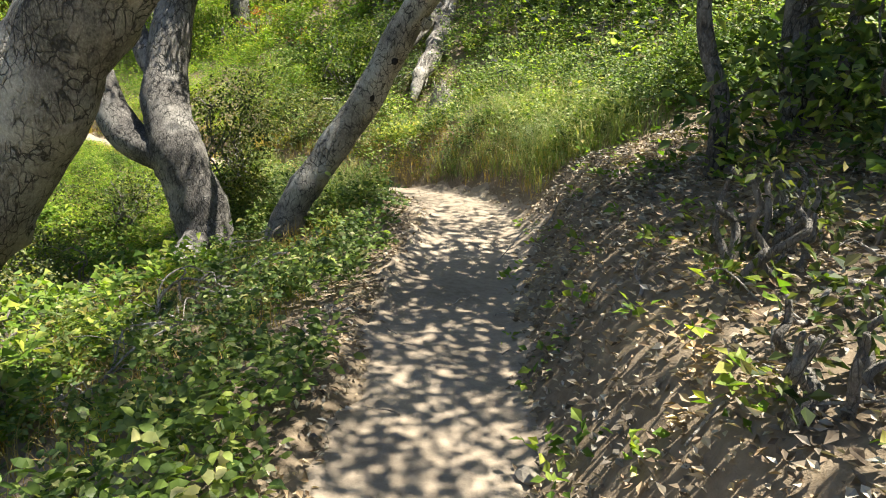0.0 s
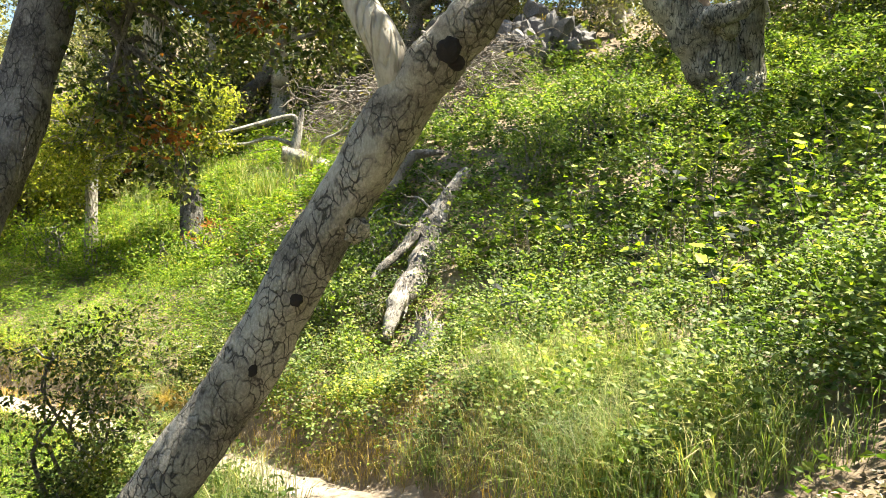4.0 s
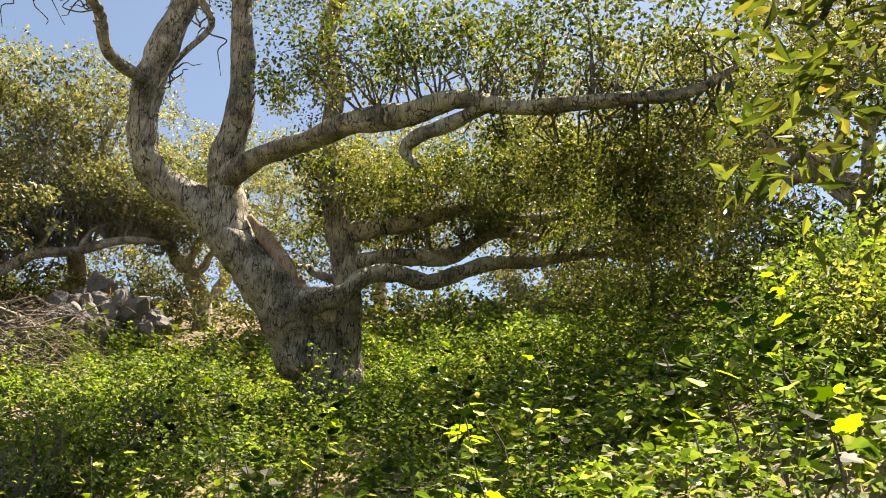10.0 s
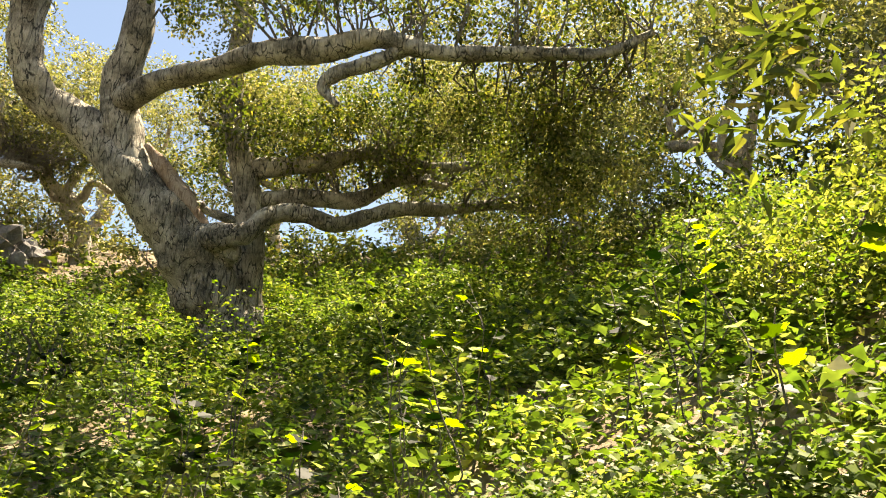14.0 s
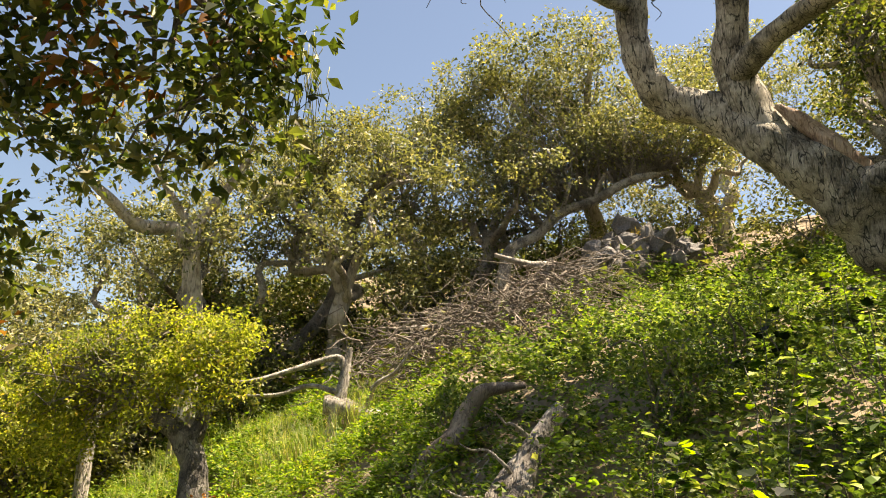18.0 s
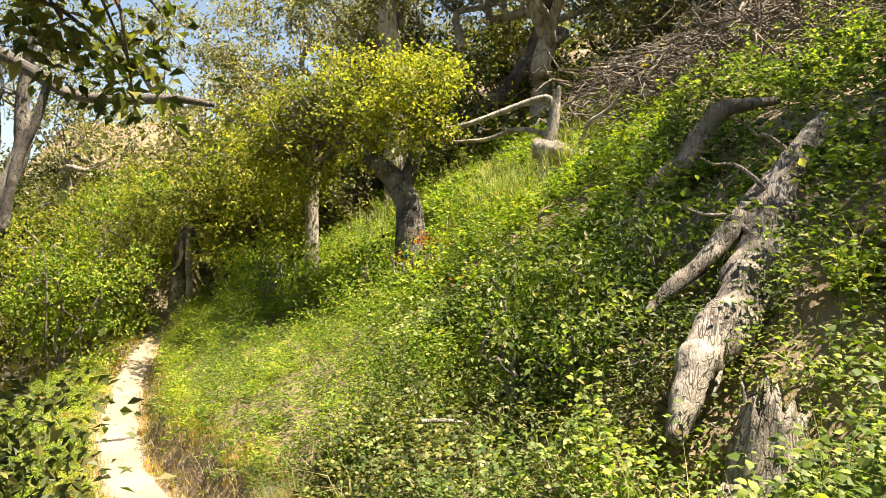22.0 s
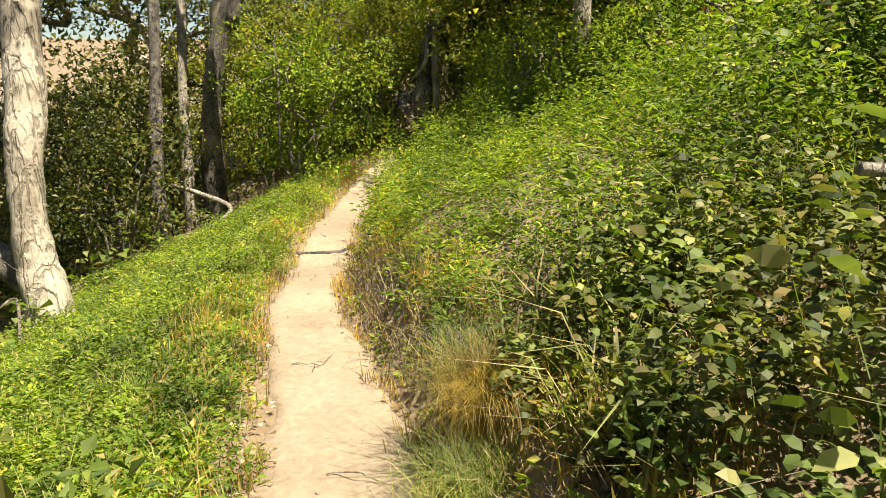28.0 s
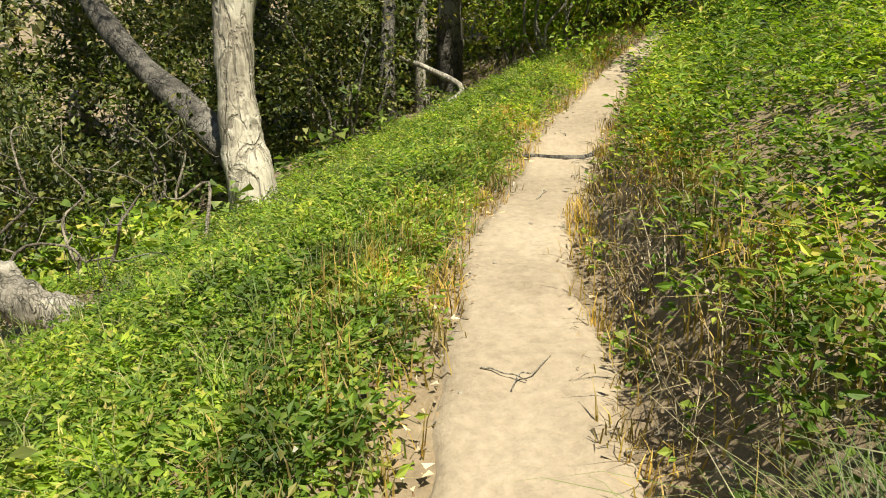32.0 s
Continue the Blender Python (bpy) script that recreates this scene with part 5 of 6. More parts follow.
# thin dark trunks below the trail
for q, (rows, mat) in enumerate([([(-11.7, 13.7, -2.3, 0.15), (-11.88, 13.79, -1.36, 0.10), (-12.38, 14.07, 0.07, 0.09), (-12.75, 14.28, 1.31, 0.085), (-13.0, 14.4, 3.6, 0.07)], DARK_BARK),
                                 ([(-12.5, 14.5, -2.3, 0.13), (-12.71, 14.59, -0.35, 0.08), (-13.06, 14.84, 1.38, 0.07), (-13.2, 14.9, 3.8, 0.06)], OAK_BARK),
                                 ([(-13.5, 15.4, -2.0, 0.16), (-13.38, 15.53, 0.56, 0.14), (-13.26, 15.6, 1.46, 0.13), (-13.1, 15.8, 2.6, 0.11), (-13.3, 15.9, 4.2, 0.07)], OAK_BARK)]):
    t = thing("slender_tree", on_ground(rows[0][0], rows[0][1]), "slender shaded tree rising through the thicket below the trail", "tree", "trunks below the trail")
    limb("trunk", foot(rows), mat, t, 10, 0.1, 6, 3400 + q)
    top = rows[-1]
    if top[2] > 4:
        crown(t, along(rows[2:]), [(top[0], top[1], top[2] + 0.5, 1.1, 1.1, 0.7), (top[0] - 0.8, top[1] - 0.4, top[2] - 0.4, 0.8, 0.8, 0.5)], OAK_LEAF, 0.075, 16, 28, 0.13, seed=3450 + q, twig_share=0.2, tuft=0.35)

# bare lichen-hung bush at the foot of the slope
BU = thing("dead_bush", on_ground(-7.9, 9.9), "bare grey bush hung with pale lichen", "dead bush")
rr = np.random.default_rng(64)
tips = []
for q in range(14):
    a = np.array(on_ground(-7.9 + rr.normal() * 0.35, 9.8 + rr.normal() * 0.35, -0.05))
    b = a + np.array([rr.normal() * 0.5, rr.normal() * 0.45, rr.uniform(0.5, 1.35)])
    rows = wander(a, b, 0.016, 0.005, 0.2, 7, rr)
    limb("branch", rows, BRUSH, BU, 6, 0.08, 4, 3500 + q)
    tips += [rows[4, :3], rows[5, :3], rows[6, :3]]
    for k in (3, 4, 5):
        limb("twig", wander(rows[k, :3], rows[k, :3] + rr.normal(size=3) * (0.25, 0.25, 0.15), 0.006, 0.002, 0.2, 5, rr), BRUSH, BU, 5, 0.05, 3, 3550 + q)
tubes = []
for v in tips:
    for k in range(5):
        w = v + rr.normal(size=3) * (0.04, 0.04, 0.02)
        tubes.append(tube_arrays(wander(w, w + np.array([rr.normal() * 0.02, rr.normal() * 0.02, -rr.uniform(0.06, 0.22)]), 0.004, 0.001, 0.06, 4, rr), 4, 0.0))
part("lichen", mesh_from("lichen", *join(tubes), MOSS), BU, "pale grey-green lichen tufts", "stuff")

# ---- shrubs ----
def shrub(x, y, rad, tall, mat, leaf, seed, name="shrub", label="dense leafy green shrub", dens=42, per=34):
    r = np.random.default_rng(seed)
    p = np.array(on_ground(x, y))
    t = thing(name, p, label, "shrub", "shrubs")
    roots = []
    for q in range(7):
        a = r.uniform(0, 6.28)
        e = p + np.array([math.cos(a) * rad * 0.6, math.sin(a) * rad * 0.6, tall * r.uniform(0.5, 0.9)])
        rows = wander(p + (0.1 * math.cos(a), 0.1 * math.sin(a), -0.1), e, 0.022, 0.008, 0.15, 6, r)
        limb("stem", rows, TWIG, t, 6, 0.05, 3, seed + q)
        roots.append(rows[1:, :3])
    crown(t, np.vstack(roots), [(*(p + (0, 0, tall * 0.55)), rad, rad, tall * 0.55)], mat, leaf, dens * 0.85, per, min(0.13, 0.2 * rad), seed=seed + 5, twig_share=0.06, name="foliage", droop=0.1, far=leaf > 0.07, tuft=0.42 * rad)
    return t


q = 0
for x, y, rad, tall in [(-2.8, 9.25, 0.55, 1.7), (-4.6, 9.6, 0.6, 0.7), (-4.0, 7.0, 0.5, 0.6), (-14.4, 17.6, 1.0, 2.6), (-10.8, 15.6, 1.1, 2.6), (-11.8, 17.2, 1.2, 2.8), (-12.8, 18.6, 1.2, 2.8), (-13.2, 16.2, 1.3, 3.0),
                        (-11.5, 13.0, 0.9, 1.8), (-10.6, 11.0, 0.8, 1.6), (-12.4, 11.6, 1.2, 2.4), (-11.6, 19.6, 1.2, 2.6), (-9.8, 19.2, 1.2, 2.2), (-8.6, 19.4, 1.0, 1.6), (-14.6, 19.8, 1.3, 3.0), (-10.2, 9.4, 1.0, 1.8), (-8.6, 8.6, 0.8, 1.2), (-12, 8.6, 1.2, 2.4)]:
    # yellow leaves paint sunlit shrubs brighter; number 8's dark leaves paint shade
    shrub(x, y, rad, tall, OAK_LEAF if q in (0, 1, 2, 8, 9, 10, 15, 16, 17) else LUSH if q in (4, 6) else YELLOW_LEAF, 0.05 if q < 3 else 0.065, 500 + 9 * q, dens=130 if q < 3 else 40)
    q += 1
for x, y, rad, tall in [(5.4, 8.2, 0.6, 0.8), (7.6, 10.0, 0.8, 0.9), (4.6, 7.2, 0.6, 0.8), (6.3, 8.6, 0.9, 0.8), (5.4, 7.0, 0.9, 1.3)]:
    shrub(x, y, rad, tall, HERB if q % 2 else BRIGHT, 0.05, 700 + 9 * q, "bramble", "sunlit yellow-green bramble thicket", 125, 28)
    q += 1


# ---- ground cover ----
def scatter(n, x0, x1, y0, y1, keep, seed):
    r = np.random.default_rng(seed)
    x, y = r.uniform(x0, x1, n), r.uniform(y0, y1, n)
    d, tz, al = trail_frame(x, y)
    k = keep(x, y, d, r)
    x, y, d = x[k], y[k], d[k]
    return np.stack([x, y, height(x, y)], 1), d, r


def herb_layer(name, label, n, area, keep, mat, tall, leaf, per, seed, slim=0.62, far=False, oval=False):
    """Leafy stems: leaves in whorls up each stalk."""
    p, d, r = scatter(n, *area, keep, seed)
    m = len(p)
    mound = smooth(-0.45, 0.55, waves(p[:, 0], p[:, 1], 0.55, seed) + 0.5 * waves(p[:, 0], p[:, 1], 1.7, seed + 2.0))
    h = tall * r.uniform(0.45, 1.1, m) * (0.38 + 1.15 * mound)
    u = r.uniform(0.03, 1.0, (m, per)) ** 0.6
    lean = r.normal(size=(m, 1, 3)) * np.array([0.18, 0.18, 0])
    pos = p[:, None, :] + (lean + np.array([0, 0, 1.0])) * (u * h[:, None])[:, :, None]
    az = r.uniform(0, 6.283, (m, per))
    way = np.stack([np.cos(az), np.sin(az), r.uniform(-0.3, 0.7, (m, per))], -1)
    pos = pos + way * np.array([1, 1, 0]) * r.uniform(0, 0.08, (m, per, 1))
    size = leaf * r.uniform(0.55, 1.3, m * per)
    v, f = round_leaf_arrays(pos.reshape(-1, 3), way.reshape(-1, 3), size, slim, r) if oval else leaf_arrays(pos.reshape(-1, 3), way.reshape(-1, 3), size, slim, 0.25, r, far)
    ob = new(name, mesh_from(name, v, f, mat, False))
    return tagged(ob, label, "undergrowth", kind="stuff")


def grass_layer(name, label, n, area, keep, mat, tall, seed, width=0.004, lean=0.5, tuft=6):
    p, d, r = scatter(n, *area, keep, seed)
    p = np.repeat(p, tuft, axis=0) + r.normal(size=(len(p) * tuft, 3)) * np.array([0.03, 0.03, 0])
    v, f = grass_arrays(p, tall * r.uniform(0.5, 1.3, len(p)), lean, width, r)
    ob = new(name, mesh_from(name, v, f, mat, False))
    return tagged(ob, label, "grass", kind="stuff")


LITTERED = lambda x, y, d: (y < 6.2) & (d > 0.3) & (d < 2.2) & (x > 0)
HALF = lambda y: np.interp(y, [-9, 3.2, 5.2, 7.2, 9.5, 11.2, 12.2, 20], [0.46, 0.46, 0.60, 0.58, 0.42, 0.33, 0.26, 0.25])
MARGIN = lambda x, y: 0.10 + 0.08 * smooth(-1.0, -2.4, x)
upslope = lambda x, y, d, r: (d > HALF(y) + MARGIN(x, y) + 0.12 * r.random(len(x))) & ~LITTERED(x, y, d)
near_log = lambda x, y: (np.abs(x + 0.54 - 0.3 * (y - 12.15)) < 0.14) & (y > 11.8) & (y < 14.9)
near_stump = lambda x, y, r: (np.abs(x + 0.25) < 0.34) & (y > 10.8) & (y < 12.0) & (r.random(len(x)) < 0.8)
brushy = lambda x, y: ((x + 1.7) / 2.2) ** 2 + ((y - 19.9) / 2.1) ** 2 < 1
dim = lambda x, y: ((x + 1.9) / 1.4) ** 2 + ((y - 12.1) / 0.85) ** 2 < 1
upslope2 = lambda x, y, d, r: upslope(x, y, d, r) & ~(dim(x, y) & (r.random(len(x)) < 0.78 - 0.5 * smooth(-0.2, 0.5, waves(x, y, 0.4, 7.0)))) & ~near_log(x, y) & ~near_stump(x, y, r)
herb_layer("undergrowth", "thick green herbs and brambles covering the slope", 15000, (-4, 5, 6.5, 14.6), lambda x, y, d, r: upslope2(x, y, d, r) & (d < 3.4) & (x > -3.3 + 0.5 * waves(x, y, 0.7)) & (waves(x, y, 0.33, 2.0) > -0.42), HERB, 0.46, 0.044, 17, 801, 0.6, oval=True)
herb_layer("undergrowth", "thick green herbs and brambles covering the slope", 9000, (-9, 9, 7, 22), lambda x, y, d, r: upslope2(x, y, d, r) & (d > 3.2) & (x > -1.6 + 0.7 * waves(x, y, 0.9)) & ~(brushy(x, y) & (r.random(len(x)) < 0.8)), HERB, 0.52, 0.085, 24, 802, 0.62)
herb_layer("undergrowth", "sunlit yellow-green herbs on the open slope", 6000, (-9, 0, 13, 22), lambda x, y, d, r: upslope2(x, y, d, r) & (d > 2.6) & (x < -1.4 + 0.7 * waves(x, y, 0.9)) & ~(brushy(x, y) & (r.random(len(x)) < 0.6)) & ~((np.abs(x + 3.0) < 0.8) & (np.abs(y - 18.0) < 0.3)), LUSH, 0.40, 0.075, 20, 822, 0.5)
herb_layer("undergrowth", "tall pale-green nettles standing over the herbs", 2400, (-3, 7, 7.5, 18), lambda x, y, d, r: upslope2(x, y, d, r) & (d > 1.4) & (waves(x, y, 0.9, 1.0) > 0.1), LUSH, 0.75, 0.05, 30, 809, oval=True)
sunny = lambda x, y, d, r: (d > HALF(y) + MARGIN(x, y)) & (d < 3.2 + waves(x, y, 1.5)) & (x < -2.9 + 1.7 * smooth(11.8, 13.4, y) + 0.4 * waves(x, y, 0.6))
herb_layer("bedstraw", "fine bright green bedstraw on the sunny bank", 19000, (-11, -0.8, 10.2, 19), sunny, LUSH, 0.42, 0.042, 17, 803, 0.36)
below = lambda x, y, d, r: (d < -HALF(y) + 0.02 - 0.22 * r.random(len(x))) & (d > -3.2)
herb_layer("bedstraw", "fine bright green bedstraw below the trail", 18000, (-11, -1.0, 8.5, 15.5), lambda x, y, d, r: below(x, y, d, r) & (np.hypot(x + 7.05, (y - 10.15) * 0.8) > 0.42), LUSH, 0.13, 0.038, 15, 804, 0.42)
herb_layer("undergrowth", "leafy green herbs along the trail edge", 9500, (-4.5, 0, -7, 9.5), lambda x, y, d, r: (d < -HALF(y) - 0.0 - 0.2 * r.random(len(x))) & (d > -1.5) & (waves(x, y, 0.8, 3.0) > -0.35), HERB, 0.28, 0.055, 14, 805, 0.6, oval=True)
herb_layer("undergrowth", "low green growth in the clearing", 6500, (-13, -2, -4, 11), lambda x, y, d, r: (d < -2.2) & (np.hypot(x + 7.1, y - 9.9) > 1.0), LUSH, 0.3, 0.085, 17, 806, far=True)
herb_layer("undergrowth", "low growth on the far hillside", 6000, (-40, 26, 20, 60), lambda x, y, d, r: d > 3, OAK_LEAF, 0.7, 0.22, 14, 807, far=True)
herb_layer("undergrowth", "shaded green growth under the oaks", 4500, (5, 16, 5, 22), lambda x, y, d, r: d > 2, HERB, 0.5, 0.11, 16, 808, far=True)
herb_layer("undergrowth", "scattered seedlings on the littered bank", 150, (0.3, 3, 0.5, 6.2), lambda x, y, d, r: LITTERED(x, y, d), LUSH, 0.14, 0.06, 12, 832)
grass_layer("grass", "tall pale grass on the bank", 5200, (-1.4, 3, 6.3, 11), lambda x, y, d, r: (d > HALF(y) + 0.02) & (d < 1.7) & (y < 9.0 + 0.6 * np.clip(x, 0, 2)) & (waves(x, y, 0.4, 3.0) > -0.5), GRASS, 0.40, 811, 0.0025, 0.9)
grass_layer("grass", "yellowing grass along the trail", 15000, (-13, 0, 9, 18.5), lambda x, y, d, r: (np.abs(d) > HALF(y) - 0.06) & (np.abs(d) < HALF(y) + 0.45), STRAW, 0.15, 812, 0.003)
grass_layer("grass", "yellowing grass along the trail", 4000, (-13, 0, 8, 18.5), lambda x, y, d, r: (d < -HALF(y)) & (d > -2.6), GRASS, 0.16, 813, 0.003)

grass_layer("grass", "thin pale stems standing among the herbs", 700, (-3.5, 4, 7.5, 14.5), lambda x, y, d, r: upslope2(x, y, d, r) & (d > 0.7), GRASS, 0.62, 871, 0.002, 0.6, 3)
# ---- thickets that close the view up the hill and below the trail ----
q = 0
for x, y, rad, tall in [(-6.2, 20.6, 1.1, 2.0), (-8.8, 21.8, 1.3, 2.4), (-3.2, 23.2, 1.2, 2.2), (-1.0, 24.6, 1.2, 1.8), (-11.2, 22.0, 1.4, 2.6), (0.4, 26.0, 1.3, 2.0), (-6.4, 24.4, 1.5, 2.8), (3.6, 24.6, 1.0, 1.5), (5.6, 22.6, 1.1, 1.4),
                        (8.4, 20.0, 1.1, 1.5), (10.0, 18.0, 1.2, 1.8), (11.0, 15.4, 1.3, 2.0), (10.4, 12.4, 1.2, 2.2), (7.6, 24.6, 1.4, 2.2), (12.6, 18.4, 1.4, 2.4), (13.0, 14.4, 1.4, 2.6), (2.6, 27.5, 1.4, 2.0), (9.4, 8.2, 1.2, 2.6), (10.4, 9.6, 1.3, 2.6), (8.6, 6.6, 1.1, 2.4), (-14.0, 21.0, 1.5, 2.8)]:
    shrub(x, y, rad, tall, LIT_FAR_LEAF if q % 3 else OAK_LEAF, 0.10, 900 + 9 * q, "thicket", "olive-green oak scrub on the hillside", 17, 28)
    q += 1
for x, y, rad, tall in [(-13.4, 13.6, 1.3, 2.8), (-14.2, 10.4, 1.4, 2.8), (-13.2, 6.6, 1.4, 2.6), (-11.6, 4.6, 1.3, 2.2), (-15.4, 14.8, 1.5, 3.2), (-14.8, 17.4, 1.4, 3.2), (-16.0, 12.4, 1.5, 3.2), (-15.6, 8.2, 1.5, 3.0), (-10.2, 7.0, 1.0, 1.6), (-9.0, 6.0, 0.9, 1.2), (-16.2, 19.4, 1.5, 3.2), (-11.0, 1.6, 1.4, 2.2)]:
    shrub(x, y, rad, tall, OAK_LEAF, 0.09, 1100 + 9 * q, "thicket", "dark green oak scrub below the trail", 26, 28)
    q += 1
herb_layer("undergrowth", "low growth under the trees below the trail", 5000, (-34, -8, -8, 34), lambda x, y, d, r: (d < -2.6) & (np.hypot(x + 7.1, y - 9.9) > 1.0), HERB, 0.5, 0.13, 16, 831, far=True)


# ---- broad-leaved plants, leaf by leaf ----
def lobed_leaf():
    """A toothed, three-lobed leaf, folded along its midrib, one unit long."""
    half = [(0.0, 0.0), (0.05, 0.28), (0.22, 0.44), (0.34, 0.34), (0.46, 0.50), (0.60, 0.42), (0.66, 0.24), (0.84, 0.20), (1.0, 0.0)]
    bm = bmesh.new()
    mid = [bm.verts.new((x, 0, 0.10 * x * (1 - x))) for x, _ in half]
    for s in (1, -1):
        rim = [bm.verts.new((x, s * w, 0.12 * w + 0.02)) for x, w in half[1:-1]]
        chain = [mid[0]] + rim + [mid[-1]]
        for k in range(len(half) - 1):
            quad = [mid[k], mid[k + 1], chain[k + 1], chain[k]]
            quad = [v for n, v in enumerate(quad) if v not in quad[:n]]
            if len(quad) > 2:
                bm.faces.new(quad if s > 0 else quad[::-1])
    me = bpy.data.meshes.new("leaf")
    bm.to_mesh(me)
    bm.free()
    me.materials.append(BIG_LEAF)
    return me


def big_leaf_mat():
    m = leaf_mat("broad_leaf", [(0, (0.2, 0.3, 0.02)), (1, (0.2, 0.3, 0.02))], 0.42, through_tint=(1.1, 1.4, 0.4))
    nt = m.node_tree
    info = nt.nodes.new("ShaderNodeObjectInfo")
    for n in nt.nodes:
        if n.bl_idname == "ShaderNodeValToRGB":
            n.color_ramp.elements[0].color, n.color_ramp.elements[1].color = (0.10, 0.18, 0.02, 1), (0.24, 0.30, 0.04, 1)
            nt.links.new(info.outputs["Random"], n.inputs["Fac"])
    return m


BIG_LEAF = big_leaf_mat()
LEAF = lobed_leaf()
rb = np.random.default_rng(41)
for (x, y, tall, n) in [(2.15, 8.9, 0.75, 12), (2.6, 8.5, 0.85, 10), (2.9, 9.3, 0.8, 9), (1.7, 9.4, 0.7, 9), (2.2, 10.2, 0.8, 10), (3.3, 8.2, 0.8, 9), (3.0, 7.5, 0.7, 9), (1.9, 8.1, 0.55, 8), (3.6, 9.6, 0.9, 10), (1.2, 10.6, 0.8, 9), (2.8, 11.2, 0.9, 10), (0.7, 9.6, 0.5, 7), (1.5, 11.6, 0.9, 10),
                        (2.4, 12.3, 1.0, 10), (3.4, 7.0, 0.7, 9), (4.0, 8.3, 0.9, 10), (0.9, 11.9, 0.8, 9), (2.0, 13.4, 1.0, 9), (3.7, 10.6, 1.0, 9)]:
    p = np.array(on_ground(x, y))
    t = thing("thimbleberry", p, "thimbleberry plant with broad bright green lobed leaves", "plant", "thimbleberry plants")
    for s in range(3):
        top = p + np.array([rb.uniform(-0.2, 0.2), rb.uniform(-0.2, 0.2), (tall + 0.25) * rb.uniform(0.8, 1.1)])
        rows = wander(p, top, 0.006, 0.003, 0.1, 5, rb)
        limb("stem", rows, TWIG, t, 5, 0.0, 3, 3)
        for k in range(n - 2):
            u = 0.62 + 0.38 * (k + 0.7) / (n - 2)
            at = rows[0, :3] + (rows[-1, :3] - rows[0, :3]) * u
            lf = part("leaf", LEAF, t)
            sc = rb.uniform(0.065, 0.11)
            az = rb.uniform(0, 6.28)
            lf.location = at + np.array([math.cos(az), math.sin(az), 0.3]) * 0.03
            lf.rotation_euler = (rb.uniform(-0.5, 0.5), rb.uniform(-0.6, 0.4), az)
            lf.scale = (sc, sc, sc)

# bay leaves that hang over the walker
BB = thing("bay_branch", (2.6, 6.2, 3.4), "overhanging bay branch with long glossy dark leaves", "branch")
BROWS = [(2.0, 4.9, 3.4, 0.03), (2.3, 5.8, 3.5, 0.025), (2.7, 6.6, 3.4, 0.02), (3.0, 7.2, 3.1, 0.012)]
limb("stem", BROWS, DARK_BARK, BB, 7, 0.05, 5, 44)
rb2 = np.random.default_rng(6)
c = clumps([(2.75, 6.9, 3.15, 0.5, 0.5, 0.42), (3.1, 7.4, 2.7, 0.3, 0.3, 0.4)], 150, rb2)
pos = np.repeat(c, 6, axis=0) + rb2.normal(size=(len(c) * 6, 3)) * 0.05
way = rb2.normal(size=(len(pos), 3)) * np.array([1, 1, 0.5]) + np.array([0, 0, -0.5])
part("foliage", mesh_from("foliage", *leaf_arrays(pos, way, 0.12 * rb2.uniform(0.6, 1.2, len(pos)), 0.32, 0.25, rb2), OAK_LEAF, False), BB, kind="stuff")

# lichen strands hanging from the leaning oak
MO = thing("hanging_moss", (-0.7, 9.37, 3.1), "grey-green strands of lichen hanging from a bough", "lichen")
for (x, y, z, n, L) in [(-0.72, 9.37, 2.95, 26, 0.42), (-2.5, 9.1, 2.6, 60, 0.6), (-2.2, 9.0, 2.9, 30, 0.5)]:
    pp = np.array([x, y, z]) + rb2.normal(size=(n, 3)) * np.array([0.03, 0.03, 0.06])
    tubes = [tube_arrays(wander(v, v + np.array([rb2.normal() * 0.03, rb2.normal() * 0.03, -L * rb2.uniform(0.5, 1.1)]), 0.0022, 0.0006, 0.06, 6, rb2), 4, 0.0) for v in pp]
    part("strand_mass", mesh_from("strand_mass", *join(tubes), MOSS), MO, kind="stuff")


# ---- tussocks on the bank ----
def tussock(x, y, tall, rad, mat, n, seed, label):
    r = np.random.default_rng(seed)
    p = np.array(on_ground(x, y))
    t = thing("grass_tussock", p, label, "grass", "grass tussocks")
    q = p + np.column_stack([r.normal(size=(n, 2)) * rad, np.zeros(n)])
    part("blade_mass", mesh_from("blade_mass", *arching_arrays(q, tall * r.uniform(0.6, 1.25, n), 0.95, 0.0018, r), mat, False), t, kind="stuff")


tussock(-3.12, 11.62, 0.32, 0.07, STRAW, 1300, 61, "orange-tinged dry grass tussock on the trail bank")
tussock(-3.25, 11.7, 0.34, 0.09, GRASS, 700, 62, "arching green grass tussock on the trail bank")
tussock(-2.95, 11.42, 0.28, 0.08, GRASS, 1300, 63, "arching green grass tussock on the trail bank")
for q, (x, y) in enumerate([(1.0, 7.6), (1.2, 8.2), (0.8, 8.6), (1.5, 7.3), (1.15, 6.9), (0.6, 9.1), (1.6, 8.5), (0.95, 7.2)]):
    tussock(x, y, 0.5, 0.12, GRASS, 380, 65 + q, "tall pale grass on the bank above the trail")

# fallen leaves
p, d, r = scatter(150000, -2.5, 4.5, -8, 8.5, lambda x, y, d, r: (LITTERED(x, y, d) | ((np.abs(d) < 0.9) & (np.abs(d) > 0.36) & (r.random(len(x)) < 0.5))) & (r.random(len(x)) < 1.0), 820)
p[:, 2] += 0.012 + 0.02 * r.random(len(p))
w = r.normal(size=(len(p), 3)) * np.array([1, 1, 0.22])
tagged(new("leaf_litter", mesh_from("leaf_litter", *leaf_arrays(p, w, 0.045 * r.uniform(0.5, 1.3, len(p)), 0.5, 0.3, r), LITTER, False)), "dry brown fallen oak leaves on the bank", "leaf litter", kind="stuff")

